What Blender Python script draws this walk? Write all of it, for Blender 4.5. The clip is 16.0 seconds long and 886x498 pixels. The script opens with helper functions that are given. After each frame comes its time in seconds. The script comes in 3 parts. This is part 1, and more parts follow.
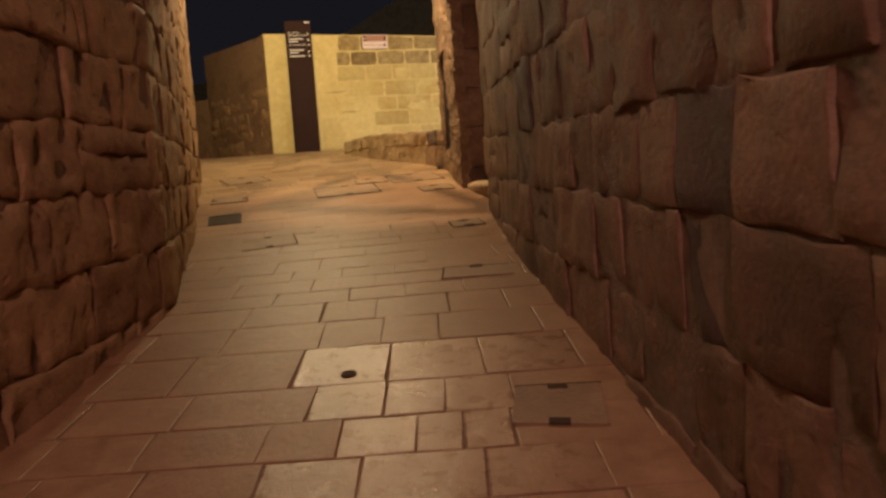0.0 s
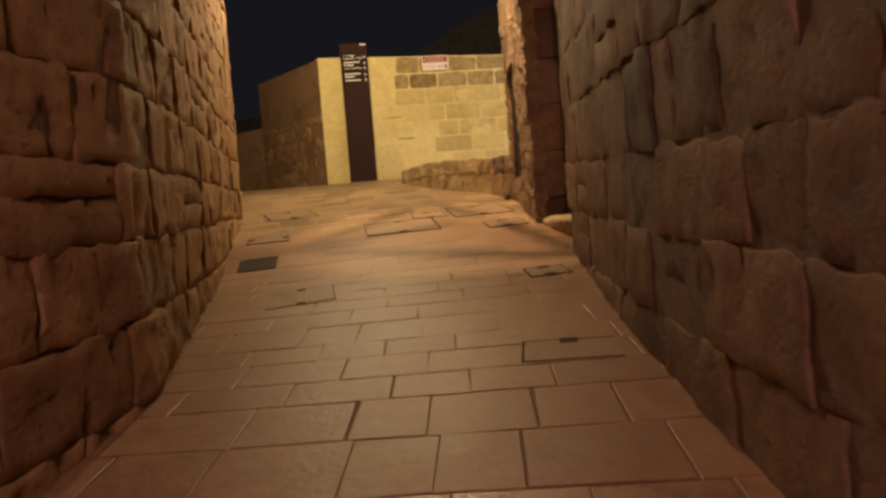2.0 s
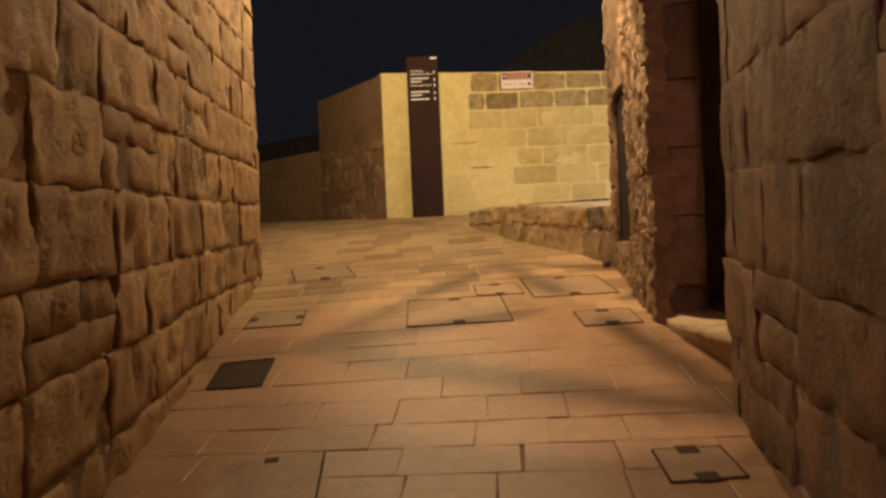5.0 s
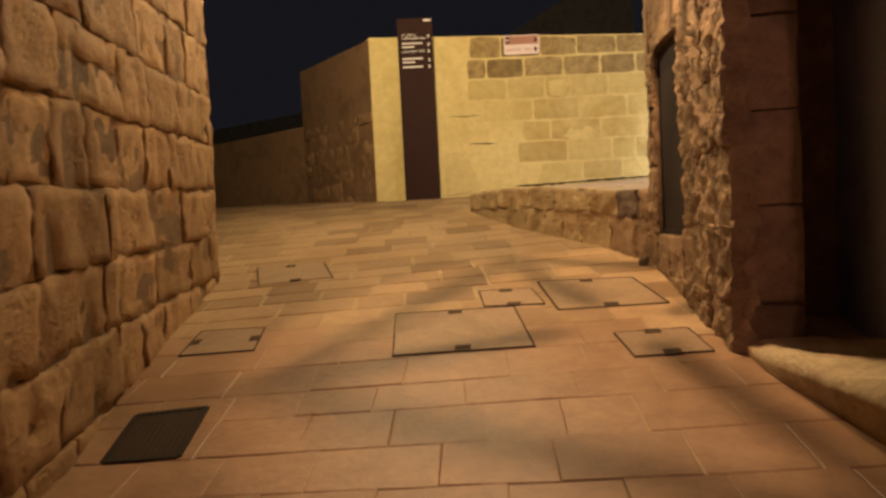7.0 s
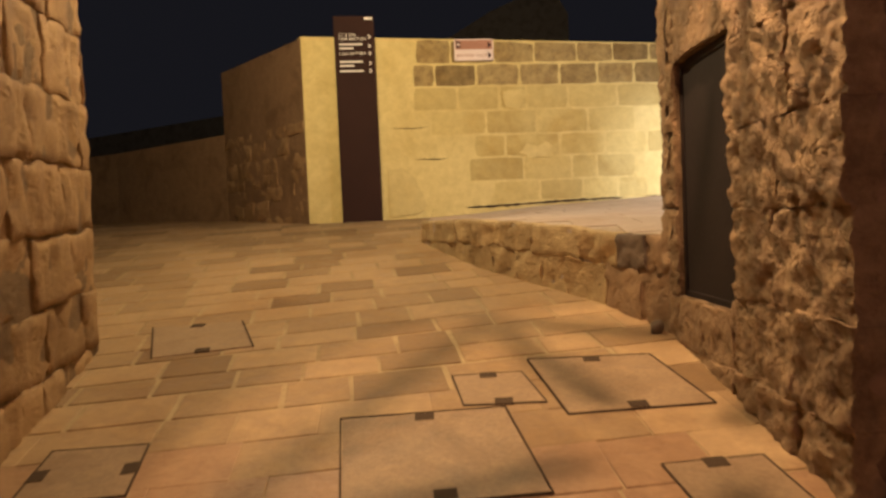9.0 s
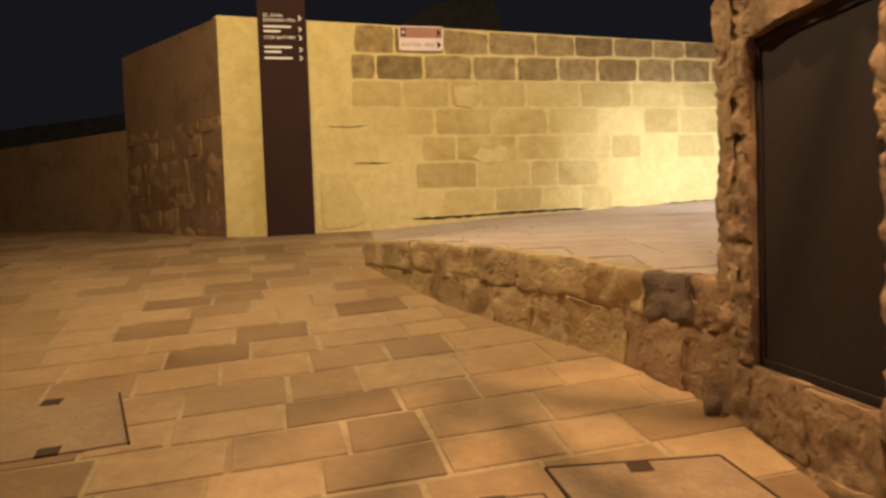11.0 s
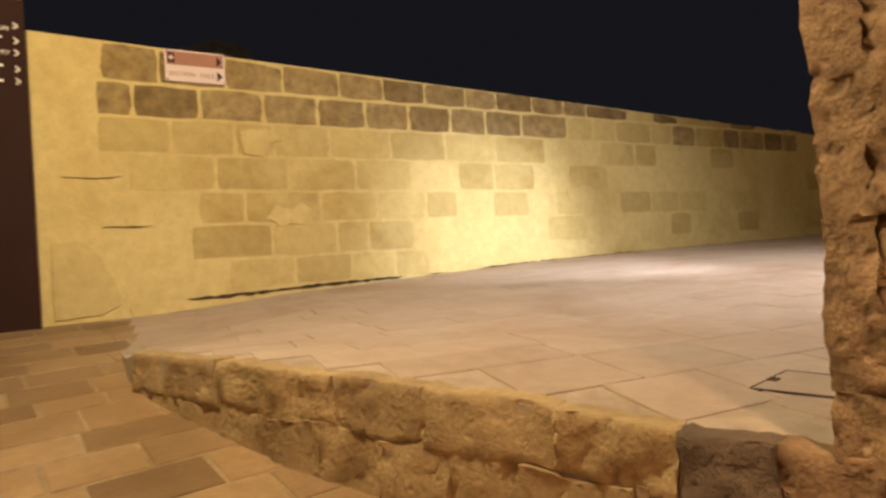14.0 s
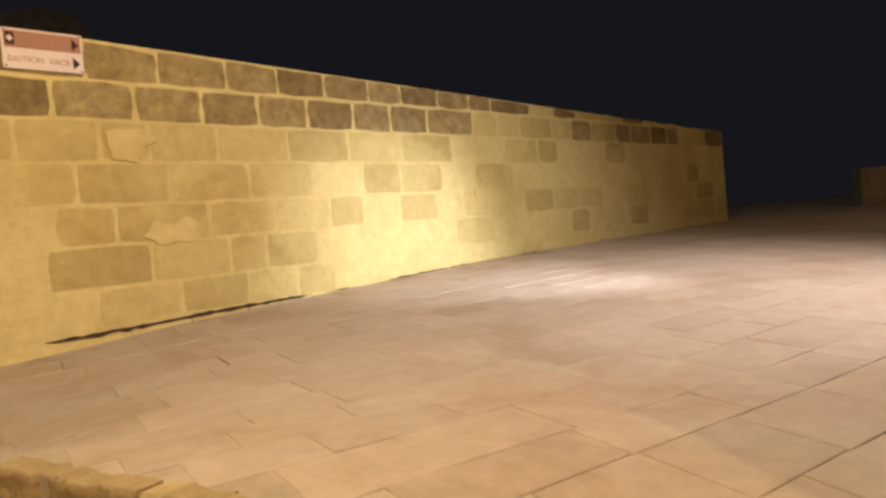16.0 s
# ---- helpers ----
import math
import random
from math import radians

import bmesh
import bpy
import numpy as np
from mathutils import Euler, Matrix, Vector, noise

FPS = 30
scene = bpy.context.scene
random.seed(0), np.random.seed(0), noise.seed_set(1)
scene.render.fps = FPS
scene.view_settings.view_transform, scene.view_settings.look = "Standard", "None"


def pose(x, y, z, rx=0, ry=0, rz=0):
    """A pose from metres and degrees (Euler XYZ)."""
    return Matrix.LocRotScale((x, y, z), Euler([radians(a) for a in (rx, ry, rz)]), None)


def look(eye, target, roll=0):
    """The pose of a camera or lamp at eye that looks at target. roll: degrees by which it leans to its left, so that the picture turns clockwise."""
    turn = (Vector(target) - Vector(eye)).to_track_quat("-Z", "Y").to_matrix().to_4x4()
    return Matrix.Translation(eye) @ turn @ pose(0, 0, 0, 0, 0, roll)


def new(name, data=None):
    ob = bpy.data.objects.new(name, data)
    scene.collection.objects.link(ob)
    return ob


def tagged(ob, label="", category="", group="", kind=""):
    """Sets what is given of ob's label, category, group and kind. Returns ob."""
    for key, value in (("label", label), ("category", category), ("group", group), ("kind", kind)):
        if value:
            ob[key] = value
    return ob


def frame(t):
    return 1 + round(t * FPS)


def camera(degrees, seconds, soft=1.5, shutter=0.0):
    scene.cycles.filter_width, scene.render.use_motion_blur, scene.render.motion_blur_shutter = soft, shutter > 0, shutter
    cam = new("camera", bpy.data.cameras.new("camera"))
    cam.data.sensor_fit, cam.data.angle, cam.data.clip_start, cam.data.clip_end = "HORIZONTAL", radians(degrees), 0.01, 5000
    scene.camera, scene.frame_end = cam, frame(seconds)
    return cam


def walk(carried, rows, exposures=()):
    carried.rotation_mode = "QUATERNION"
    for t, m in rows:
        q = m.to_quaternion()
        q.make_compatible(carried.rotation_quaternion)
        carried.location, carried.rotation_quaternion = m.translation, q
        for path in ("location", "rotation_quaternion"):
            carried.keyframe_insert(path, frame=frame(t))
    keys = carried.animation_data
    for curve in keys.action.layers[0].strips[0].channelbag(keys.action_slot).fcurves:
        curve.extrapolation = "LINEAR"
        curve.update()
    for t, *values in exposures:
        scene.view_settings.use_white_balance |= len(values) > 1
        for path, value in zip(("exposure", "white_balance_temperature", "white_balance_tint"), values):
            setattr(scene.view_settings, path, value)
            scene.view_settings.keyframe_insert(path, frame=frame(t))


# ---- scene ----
cam = camera(65.8, 16.0, soft=2.7, shutter=0.5)
PATH = [
    (0, (-0.134, -0.135, 1.423), (-0.124, 1.857, 1.255), -4.0),
    (0.5, (-0.162, 0.177, 1.436), (-0.111, 2.168, 1.256), -4.4),
    (1, (-0.165, 0.58, 1.46), (-0.039, 2.558, 1.193), -4.1),
    (1.5, (-0.194, 0.894, 1.566), (-0.188, 2.88, 1.329), -4.4),
    (2, (-0.201, 1.318, 1.548), (-0.368, 3.31, 1.469), -4.6),
    (2.5, (-0.181, 1.743, 1.644), (-0.404, 3.72, 1.442), -6.1),
    (3, (-0.169, 2.152, 1.741), (-0.308, 4.146, 1.694), -4.4),
    (3.5, (-0.162, 2.537, 1.795), (-0.377, 4.523, 1.7), -4.5),
    (4, (-0.206, 2.948, 1.938), (-0.495, 4.926, 1.905), -3.6),
    (6.5, (-0.521, 4.837, 2.24), (-0.958, 6.788, 2.216), -2.3),
    (7, (-0.604, 5.166, 2.277), (-0.984, 7.128, 2.188), -2.9),
    (7.5, (-0.723, 5.488, 2.367), (-1.047, 7.461, 2.315), -2.9),
    (8, (-0.786, 5.834, 2.339), (-1.044, 7.816, 2.405), -3.3),
    (8.5, (-0.918, 6.178, 2.47), (-1.145, 8.163, 2.389), -3.1),
    (11, (-1.353, 7.965, 2.774), (-1.324, 9.963, 2.688), -2.1),
    (11.5, (-1.498, 8.285, 2.817), (-1.418, 10.284, 2.817), -2.3),
    (12, (-1.539, 8.648, 2.868), (-1.289, 10.632, 2.843), -2.4),
    (12.5, (-1.603, 8.961, 2.921), (-1.257, 10.931, 2.874), -3.4),
    (13, (-1.655, 9.258, 2.937), (-1.204, 11.206, 2.884), -3.5),
    (13.5, (-1.661, 9.541, 3.044), (-1.053, 11.446, 3.009), -3.3),
    (14, (-1.698, 9.827, 3.069), (-0.978, 11.693, 3.095), -3.7),
    (14.5, (-1.814, 10.15, 3.146), (-0.898, 11.927, 3.112), -3.7),
    (15, (-1.815, 10.361, 3.207), (-0.884, 12.13, 3.142), -4.9),
    (15.5, (-1.737, 10.524, 3.285), (-0.752, 12.265, 3.315), -4.8),
    (16, (-1.892, 10.881, 3.486), (-0.81, 12.562, 3.424), -5.2),
]
walk(cam, [(t, look(eye, target, roll)) for t, eye, target, roll in PATH])

# ---- world and lamps ----
world = bpy.data.worlds.new("night")
scene.world = world
world.use_nodes = True
wn = world.node_tree.nodes
wn["Background"].inputs[0].default_value = (0.0078, 0.0077, 0.0102, 1)
wn["Background"].inputs[1].default_value = 1.0


def lamp(name, kind, at, watts, colour, size, target=None, cone=60, blend=1.0):
    data = bpy.data.lights.new(name, kind)
    data.energy, data.color, data.shadow_soft_size = watts, colour, size
    if kind == "SPOT":
        data.spot_size, data.spot_blend = radians(cone), blend
    ob = new(name, data)
    ob.matrix_world = look(at, target) if target else Matrix.Translation(at)
    return ob


# a square lantern on the pier above the view: open light, and an added spot for the brighter pool below
LANTERN = Vector((-0.35, 9.75, 5.5))
lamp("lantern_light", "POINT", LANTERN, 170, (1.0, 0.60, 0.29), 0.012)
lamp("lantern_pool", "SPOT", LANTERN, 450, (1.0, 0.61, 0.31), 0.012, (-0.36, 9.75, 1.5), 65, 0.2)
# a street lamp at the corner of the building, above the view
lamp("street_lamp_light", "POINT", (-2.55, 12.6, 6.6), 860, (1.0, 0.745, 0.40), 0.14)
# added, unseen lamp behind the start of the walk that fills the near alley
lamp("alley_fill_light", "POINT", (-0.25, -2.4, 4.7), 450, (1.0, 0.53, 0.46), 0.14)
# a floodlight on the building that washes the terrace and its wall
lamp("floodlight_light", "SPOT", (4.6, 12.4, 6.8), 1300, (1.0, 0.86, 0.80), 0.2, (3.0, 16.4, 1.6), 118, 1.0)
# a second, lower floodlight that strikes the wall
lamp("wall_floodlight", "SPOT", (4.1, 12.2, 4.5), 1900, (0.95, 0.94, 1.0), 0.2, (2.45, 18.6, 3.0), 40, 1.0)
# a street lamp at the far side of the terrace, beyond the building
lamp("yard_lamp_light", "POINT", (13.0, 12.6, 8.0), 230, (1.0, 0.66, 0.36), 0.2)
# added, unseen fill behind the terrace wall that lifts the distant building
lamp("building_fill_light", "POINT", (-3.0, 42.0, 13.0), 650, (1.0, 0.86, 0.66), 0.3)


# ---- materials ----
def nodes_of(name):
    m = bpy.data.materials.new(name)
    m.use_nodes = True
    return m, m.node_tree.nodes, m.node_tree.links, m.node_tree.nodes["Principled BSDF"]


def noise_node(n, l, co, scale, detail=6.0, rough=0.6, dist=0.0):
    t = n.new("ShaderNodeTexNoise")
    t.inputs["Scale"].default_value, t.inputs["Detail"].default_value = scale, detail
    t.inputs["Roughness"].default_value, t.inputs["Distortion"].default_value = rough, dist
    l.new(co, t.inputs["Vector"])
    return t.outputs["Fac"]


def ramp(n, l, fac, stops):
    r = n.new("ShaderNodeValToRGB")
    e = r.color_ramp.elements
    for k, (p, c) in enumerate(stops):
        el = e[k] if k < 2 else e.new(p)
        el.position = p
        el.color = (c, c, c, 1) if isinstance(c, float) else (*c, 1)
    l.new(fac, r.inputs[0])
    return r.outputs["Color"]


def mixed(n, l, kind, fac, a, b):
    m = n.new("ShaderNodeMix")
    m.data_type, m.blend_type = "RGBA", kind
    for sock, v in ((m.inputs[0], fac), (m.inputs[6], a), (m.inputs[7], b)):
        if hasattr(v, "is_linked"):
            l.new(v, sock)
        elif isinstance(v, float):
            sock.default_value = v
        else:
            sock.default_value = (*v, 1)
    return m.outputs[2]


def stone_material(name, dark, light, spread=0.35, rough=(0.7, 0.95), bump=0.6, fine=38.0, pit=0.0, gloss=0.35, island=False, stain=(0.55, 0.5, 0.45), coarse=1.6, speck=0.45):
    """Limestone: blotches, grain, per-piece tone, stains, pits and bump."""
    m, n, l, p = nodes_of(name)
    co = n.new("ShaderNodeNewGeometry").outputs["Position"]
    big = noise_node(n, l, co, coarse, 5, 0.62, 0.6)
    mid = noise_node(n, l, co, 7.5, 7, 0.66)
    grain = noise_node(n, l, co, fine, 6, 0.7)
    col = mixed(n, l, "MIX", ramp(n, l, mid, [(0.32, 0.0), (0.68, 1.0)]), dark, light)
    # every stone has a tone of its own
    if island:
        rnd = n.new("ShaderNodeNewGeometry").outputs["Random Per Island"]
    else:
        rnd = n.new("ShaderNodeObjectInfo").outputs["Random"]
    tone = ramp(n, l, rnd, [(0.0, (1.0 - spread, 1.0 - 1.08 * spread, 1.0 - 1.16 * spread)), (0.75, (1.0, 1.0, 1.0))])
    col = mixed(n, l, "MULTIPLY", 1.0, col, tone)
    col = mixed(n, l, "MULTIPLY", ramp(n, l, big, [(0.46, 0.0), (0.70, 0.75)]), col, stain)
    col = mixed(n, l, "MULTIPLY", speck, col, ramp(n, l, grain, [(0.3, 0.45), (0.62, 1.0)]))
    height = mixed(n, l, "MIX", 0.45, mid, grain)
    if pit:
        v = n.new("ShaderNodeTexVoronoi")
        v.inputs["Scale"].default_value = 13.0
        warp = n.new("ShaderNodeVectorMath")
        warp.operation = "ADD"
        l.new(co, warp.inputs[0])
        nz = n.new("ShaderNodeTexNoise")
        nz.inputs["Scale"].default_value = 6.0
        l.new(co, nz.inputs["Vector"])
        sc = n.new("ShaderNodeVectorMath")
        sc.operation = "SCALE"
        sc.inputs["Scale"].default_value = 0.16
        l.new(nz.outputs["Color"], sc.inputs[0])
        l.new(sc.outputs[0], warp.inputs[1])
        l.new(warp.outputs[0], v.inputs["Vector"])
        holes = ramp(n, l, v.outputs["Distance"], [(0.10, 0.0), (0.34, 1.0)])
        height = mixed(n, l, "MULTIPLY", pit, height, holes)
        # shade inside the pits is put into the colour as well
        col = mixed(n, l, "MULTIPLY", 0.55 * pit, col, ramp(n, l, v.outputs["Distance"], [(0.06, 0.35), (0.26, 1.0)]))
    b = n.new("ShaderNodeBump")
    b.inputs["Strength"].default_value, b.inputs["Distance"].default_value = bump, 0.05
    l.new(height, b.inputs["Height"])
    l.new(b.outputs[0], p.inputs["Normal"])
    l.new(col, p.inputs["Base Color"])
    rr = ramp(n, l, mid, [(0.35, rough[0]), (0.65, rough[1])])
    l.new(rr, p.inputs["Roughness"])
    p.inputs["Specular IOR Level"].default_value = gloss
    return m


def plain_material(name, colour, rough=0.6, metal=0.0, grain=60.0, vary=0.25, bump=0.05):
    m, n, l, p = nodes_of(name)
    co = n.new("ShaderNodeNewGeometry").outputs["Position"]
    f = noise_node(n, l, co, grain, 5, 0.6)
    g = noise_node(n, l, co, 2.5, 4, 0.6)
    col = mixed(n, l, "MULTIPLY", vary, colour, ramp(n, l, f, [(0.3, 0.3), (0.7, 1.0)]))
    col = mixed(n, l, "MULTIPLY", vary, col, ramp(n, l, g, [(0.3, 0.4), (0.65, 1.0)]))
    l.new(col, p.inputs["Base Color"])
    p.inputs["Roughness"].default_value, p.inputs["Metallic"].default_value = rough, metal
    p.inputs["Specular IOR Level"].default_value = 0.2
    b = n.new("ShaderNodeBump")
    b.inputs["Strength"].default_value, b.inputs["Distance"].default_value = bump, 0.01
    l.new(f, b.inputs["Height"])
    l.new(b.outputs[0], p.inputs["Normal"])
    return m


LEFT_STONE = stone_material("left_limestone", (0.31, 0.185, 0.095), (0.50, 0.335, 0.18), 0.26, bump=0.55, pit=0.4, speck=0.3)
RIGHT_STONE = stone_material("right_limestone", (0.215, 0.135, 0.085), (0.37, 0.245, 0.16), 0.4, bump=0.45, pit=0.35, speck=0.3, coarse=1.0, stain=(0.42, 0.38, 0.36))
PIER_STONE = stone_material("eroded_limestone", (0.26, 0.165, 0.095), (0.46, 0.32, 0.19), 0.22, bump=0.9, fine=30.0, pit=0.5, speck=0.3)
LEDGE_STONE = stone_material("ledge_limestone", (0.42, 0.31, 0.165), (0.62, 0.48, 0.27), 0.22, bump=0.6, pit=0.4, speck=0.3)
LEDGE_EARTHY = stone_material("earthy_limestone", (0.22, 0.14, 0.08), (0.38, 0.26, 0.15), 0.2, bump=0.7, pit=0.4, speck=0.3)
# dark stone colour that holds the shade of hollows in the right wall
SHADE_STONE = stone_material("shade_dark_limestone", (0.10, 0.075, 0.065), (0.17, 0.125, 0.105), 0.2, bump=0.4, speck=0.3)
DARK_PATCH = stone_material("sooty_limestone", (0.14, 0.105, 0.08), (0.22, 0.165, 0.12), 0.0, bump=0.8)
GREY_MORTAR = stone_material("weathered_mortar", (0.17, 0.12, 0.085), (0.30, 0.21, 0.145), 0.0, bump=0.8)
PASSAGE = stone_material("grey_blue_plaster", (0.30, 0.36, 0.56), (0.36, 0.42, 0.64), 0.0, bump=0.3)
MORTAR = stone_material("earthy_mortar", (0.15, 0.095, 0.055), (0.27, 0.18, 0.105), 0.0, bump=0.8)
ASHLAR = stone_material("ashlar_limestone", (0.52, 0.415, 0.165), (0.64, 0.525, 0.225), 0.16, bump=0.35, coarse=0.9, stain=(0.76, 0.66, 0.48), speck=0.12)
MEND = stone_material("mended_render", (0.55, 0.45, 0.20), (0.66, 0.55, 0.255), 0.0, bump=0.3, coarse=0.8, speck=0.12, stain=(0.8, 0.74, 0.6))
THRESHOLD = stone_material("threshold_limestone", (0.52, 0.41, 0.25), (0.68, 0.56, 0.36), 0.0, bump=0.8, pit=0.4)
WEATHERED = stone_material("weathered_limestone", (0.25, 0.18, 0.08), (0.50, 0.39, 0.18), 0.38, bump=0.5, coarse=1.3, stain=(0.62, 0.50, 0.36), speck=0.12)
RENDER_COAT = stone_material("lime_render", (0.60, 0.495, 0.215), (0.72, 0.605, 0.28), 0.0, bump=0.3, coarse=0.8, stain=(0.78, 0.72, 0.6), speck=0.12)
PAVER = stone_material("worn_paving_stone", (0.27, 0.157, 0.091), (0.385, 0.243, 0.145), 0.12, rough=(0.36, 0.50), gloss=0.34, bump=0.26, fine=26.0, stain=(0.86, 0.80, 0.74), coarse=1.1, speck=0.25)
PAVER_POLISHED = stone_material("polished_paving_stone", (0.27, 0.17, 0.10), (0.385, 0.255, 0.155), 0.12, rough=(0.24, 0.36), gloss=0.45, bump=0.22, fine=26.0, stain=(0.86, 0.80, 0.74), coarse=1.1, speck=0.25)
PAVER_UPPER = stone_material("upper_paving_stone", (0.31, 0.20, 0.11), (0.46, 0.32, 0.18), 0.42, rough=(0.45, 0.7), bump=0.28, fine=26.0, stain=(0.78, 0.70, 0.60), coarse=1.1, speck=0.25)
PAVER_REST = stone_material("joined_paving_stone", (0.31, 0.20, 0.11), (0.46, 0.32, 0.18), 0.42, rough=(0.4, 0.7), bump=0.28, fine=26.0, island=True, stain=(0.78, 0.70, 0.60), coarse=1.1, speck=0.25)
TERRACE_PAVER = stone_material("terrace_paving", (0.46, 0.375, 0.305), (0.58, 0.48, 0.40), 0.10, rough=(0.6, 0.85), bump=0.2, island=True, stain=(0.80, 0.68, 0.58), coarse=0.7, speck=0.15)
TERRACE_STONE = stone_material("terrace_paving_stone", (0.46, 0.375, 0.305), (0.58, 0.48, 0.40), 0.10, rough=(0.6, 0.85), bump=0.2, stain=(0.80, 0.68, 0.58), coarse=0.7, speck=0.15)
TERRACE_JOINT = stone_material("terrace_joint", (0.46, 0.38, 0.30), (0.56, 0.47, 0.38), 0.0, rough=(0.8, 0.95), bump=0.3, speck=0.15)
PALE_JOINT = stone_material("pale_paving_joint", (0.39, 0.295, 0.175), (0.48, 0.37, 0.225), 0.0, rough=(0.8, 0.95), bump=0.4)
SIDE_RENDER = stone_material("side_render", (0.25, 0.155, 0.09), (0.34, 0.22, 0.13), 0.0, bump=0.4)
JOINT = stone_material("paving_joint", (0.19, 0.122, 0.074), (0.28, 0.185, 0.112), 0.0, rough=(0.8, 0.95), bump=0.4)
COVER_STONE = stone_material("cover_stone", (0.26, 0.175, 0.108), (0.37, 0.26, 0.165), 0.06, rough=(0.45, 0.7), bump=0.2)
DARK_GAP = plain_material("dark_gap", (0.075, 0.05, 0.033), 0.9)
GRATE = plain_material("dark_iron", (0.035, 0.028, 0.024), 0.55, 0.6)
PANEL = plain_material("dark_brown_board", (0.024, 0.016, 0.0165), 0.75, 0.0, 30.0, 0.35)
TOTEM = plain_material("brown_painted_metal", (0.034, 0.0135, 0.0115), 0.75, 0.0, 50.0, 0.2)
WHITE = plain_material("white_lettering", (0.80, 0.78, 0.76), 0.5, 0, 20, 0.05)
SIGN_WHITE = plain_material("sign_white", (0.82, 0.70, 0.68), 0.45, 0, 25, 0.12)
SIGN_RED = plain_material("sign_terracotta", (0.44, 0.23, 0.17), 0.45, 0, 25, 0.15)
SIGN_DARK = plain_material("sign_dark", (0.07, 0.03, 0.03), 0.5, 0, 25, 0.1)
FAR_STONE = stone_material("far_masonry", (0.25, 0.21, 0.15), (0.36, 0.30, 0.22), 0.0, bump=0.3)


# ---- building blocks ----
def mesh_of(name, bm, material):
    bmesh.ops.recalc_face_normals(bm, faces=bm.faces)
    me = bpy.data.meshes.new(name)
    bm.to_mesh(me)
    bm.free()
    me.materials.append(material)
    return me


def part(name, bm, material, parent, label=""):
    ob = new(name, mesh_of(name, bm, material))
    ob.parent = parent
    return tagged(ob, label)


def raw(name, verts, faces, material, parent=None, smooth=False):
    me = bpy.data.meshes.new(name)
    me.from_pydata(verts, [], faces)
    me.materials.append(material)
    if smooth:
        me.polygons.foreach_set("use_smooth", [True] * len(me.polygons))
    ob = new(name, me)
    ob.parent = parent
    return ob


def box(bm, x0, y0, z0, x1, y1, z1, m=Matrix.Identity(4), bevel=0.0):
    vs = [bm.verts.new(m @ Vector((x, y, z))) for x in (x0, x1) for y in (y0, y1) for z in (z0, z1)]
    fs = [bm.faces.new([vs[i] for i in f]) for f in ((0, 1, 3, 2), (4, 6, 7, 5), (0, 4, 5, 1), (2, 3, 7, 6), (0, 2, 6, 4), (1, 5, 7, 3))]
    if bevel:
        es = list({e for f in fs for e in f.edges})
        bmesh.ops.bevel(bm, geom=es, offset=bevel, segments=1, affect="EDGES")


def prism(bm, outline, z0, z1):
    """A solid on a plan outline; z0 and z1 may be functions of (x, y)."""
    low = z0 if callable(z0) else (lambda x, y: z0)
    top = z1 if callable(z1) else (lambda x, y: z1)
    a = [bm.verts.new((x, y, low(x, y))) for x, y in outline]
    b = [bm.verts.new((x, y, top(x, y))) for x, y in outline]
    bm.faces.new(a[::-1])
    bm.faces.new(b)
    k = len(outline)
    for i in range(k):
        bm.faces.new((a[i], a[(i + 1) % k], b[(i + 1) % k], b[i]))


FLOOR_Y = (-60.0, -5.0, 0.0, 3.41, 6.0, 8.0, 9.2, 11.0, 12.5, 14.48, 17.2, 20.0, 24.0, 120.0)
FLOOR_Z = (-4.0, -0.63, 0.07, 0.544, 0.92, 1.21, 1.45, 1.76, 2.02, 2.33, 2.64, 2.80, 2.95, 3.0)


def floor_z(x, y):
    return float(np.interp(y, FLOOR_Y, FLOOR_Z))


def terrace_z(x, y):
    z = 2.44 + 0.055 * (y - 11.5) + 0.03 * min(x, 4.0)
    hump = float(np.interp(y, (11.3, 11.9, 12.15, 12.9, 13.35, 14.0, 14.6, 15.6), (0.0, 0.005, 0.035, 0.085, 0.095, 0.07, 0.04, 0.0)))
    z += hump * max(0.0, 1.0 - max(0.0, x + 2.0 - 0.62 * (14.6 - y)) / 2.5)
    s = min(1.0, max(0.0, (y - 14.6) / 1.3))
    d = max(0.0, (x + 2.0 + 0.1 * s) / 1.6)
    w = min(1.0, d + 1.0 - s)
    f = floor_z(x, y) + 0.006
    return f + (z - f) * w


LEFT_LINE = ((-2.12, -4.0), (-2.05, 4.72), (-2.34, 5.80), (-2.74, 7.20), (-3.22, 8.70), (-3.50, 9.60), (-3.92, 11.15))
RIGHT_LINE = ((0.80, -4.0), (0.74, 2.0), (0.66, 3.40), (0.52, 5.30), (0.46, 7.72))


def wall_x(line, y):
    return float(np.interp(y, [p[1] for p in line], [p[0] for p in line]))


def follow(line, side):
    """A way along a plan line: its length, and a function of the arc length that gives the place and the face's normal. side: +1 if the face looks to the right of the way."""
    pts = [Vector((*p, 0)) for p in line]
    marks = [0.0]
    for a, b in zip(pts, pts[1:]):
        marks.append(marks[-1] + (b - a).length)

    def at(u):
        k = 0
        while k < len(pts) - 2 and u > marks[k + 1]:
            k += 1
        d = (pts[k + 1] - pts[k]).normalized()
        return pts[k] + d * (u - marks[k]), Vector((d.y, -d.x, 0)) * side
    return marks[-1], at


def spots(n, size, rim):
    r = min(0.18, rim / size)
    return [0.0] + [r + (1 - 2 * r) * k / (n - 2) for k in range(n - 1)] + [1.0]


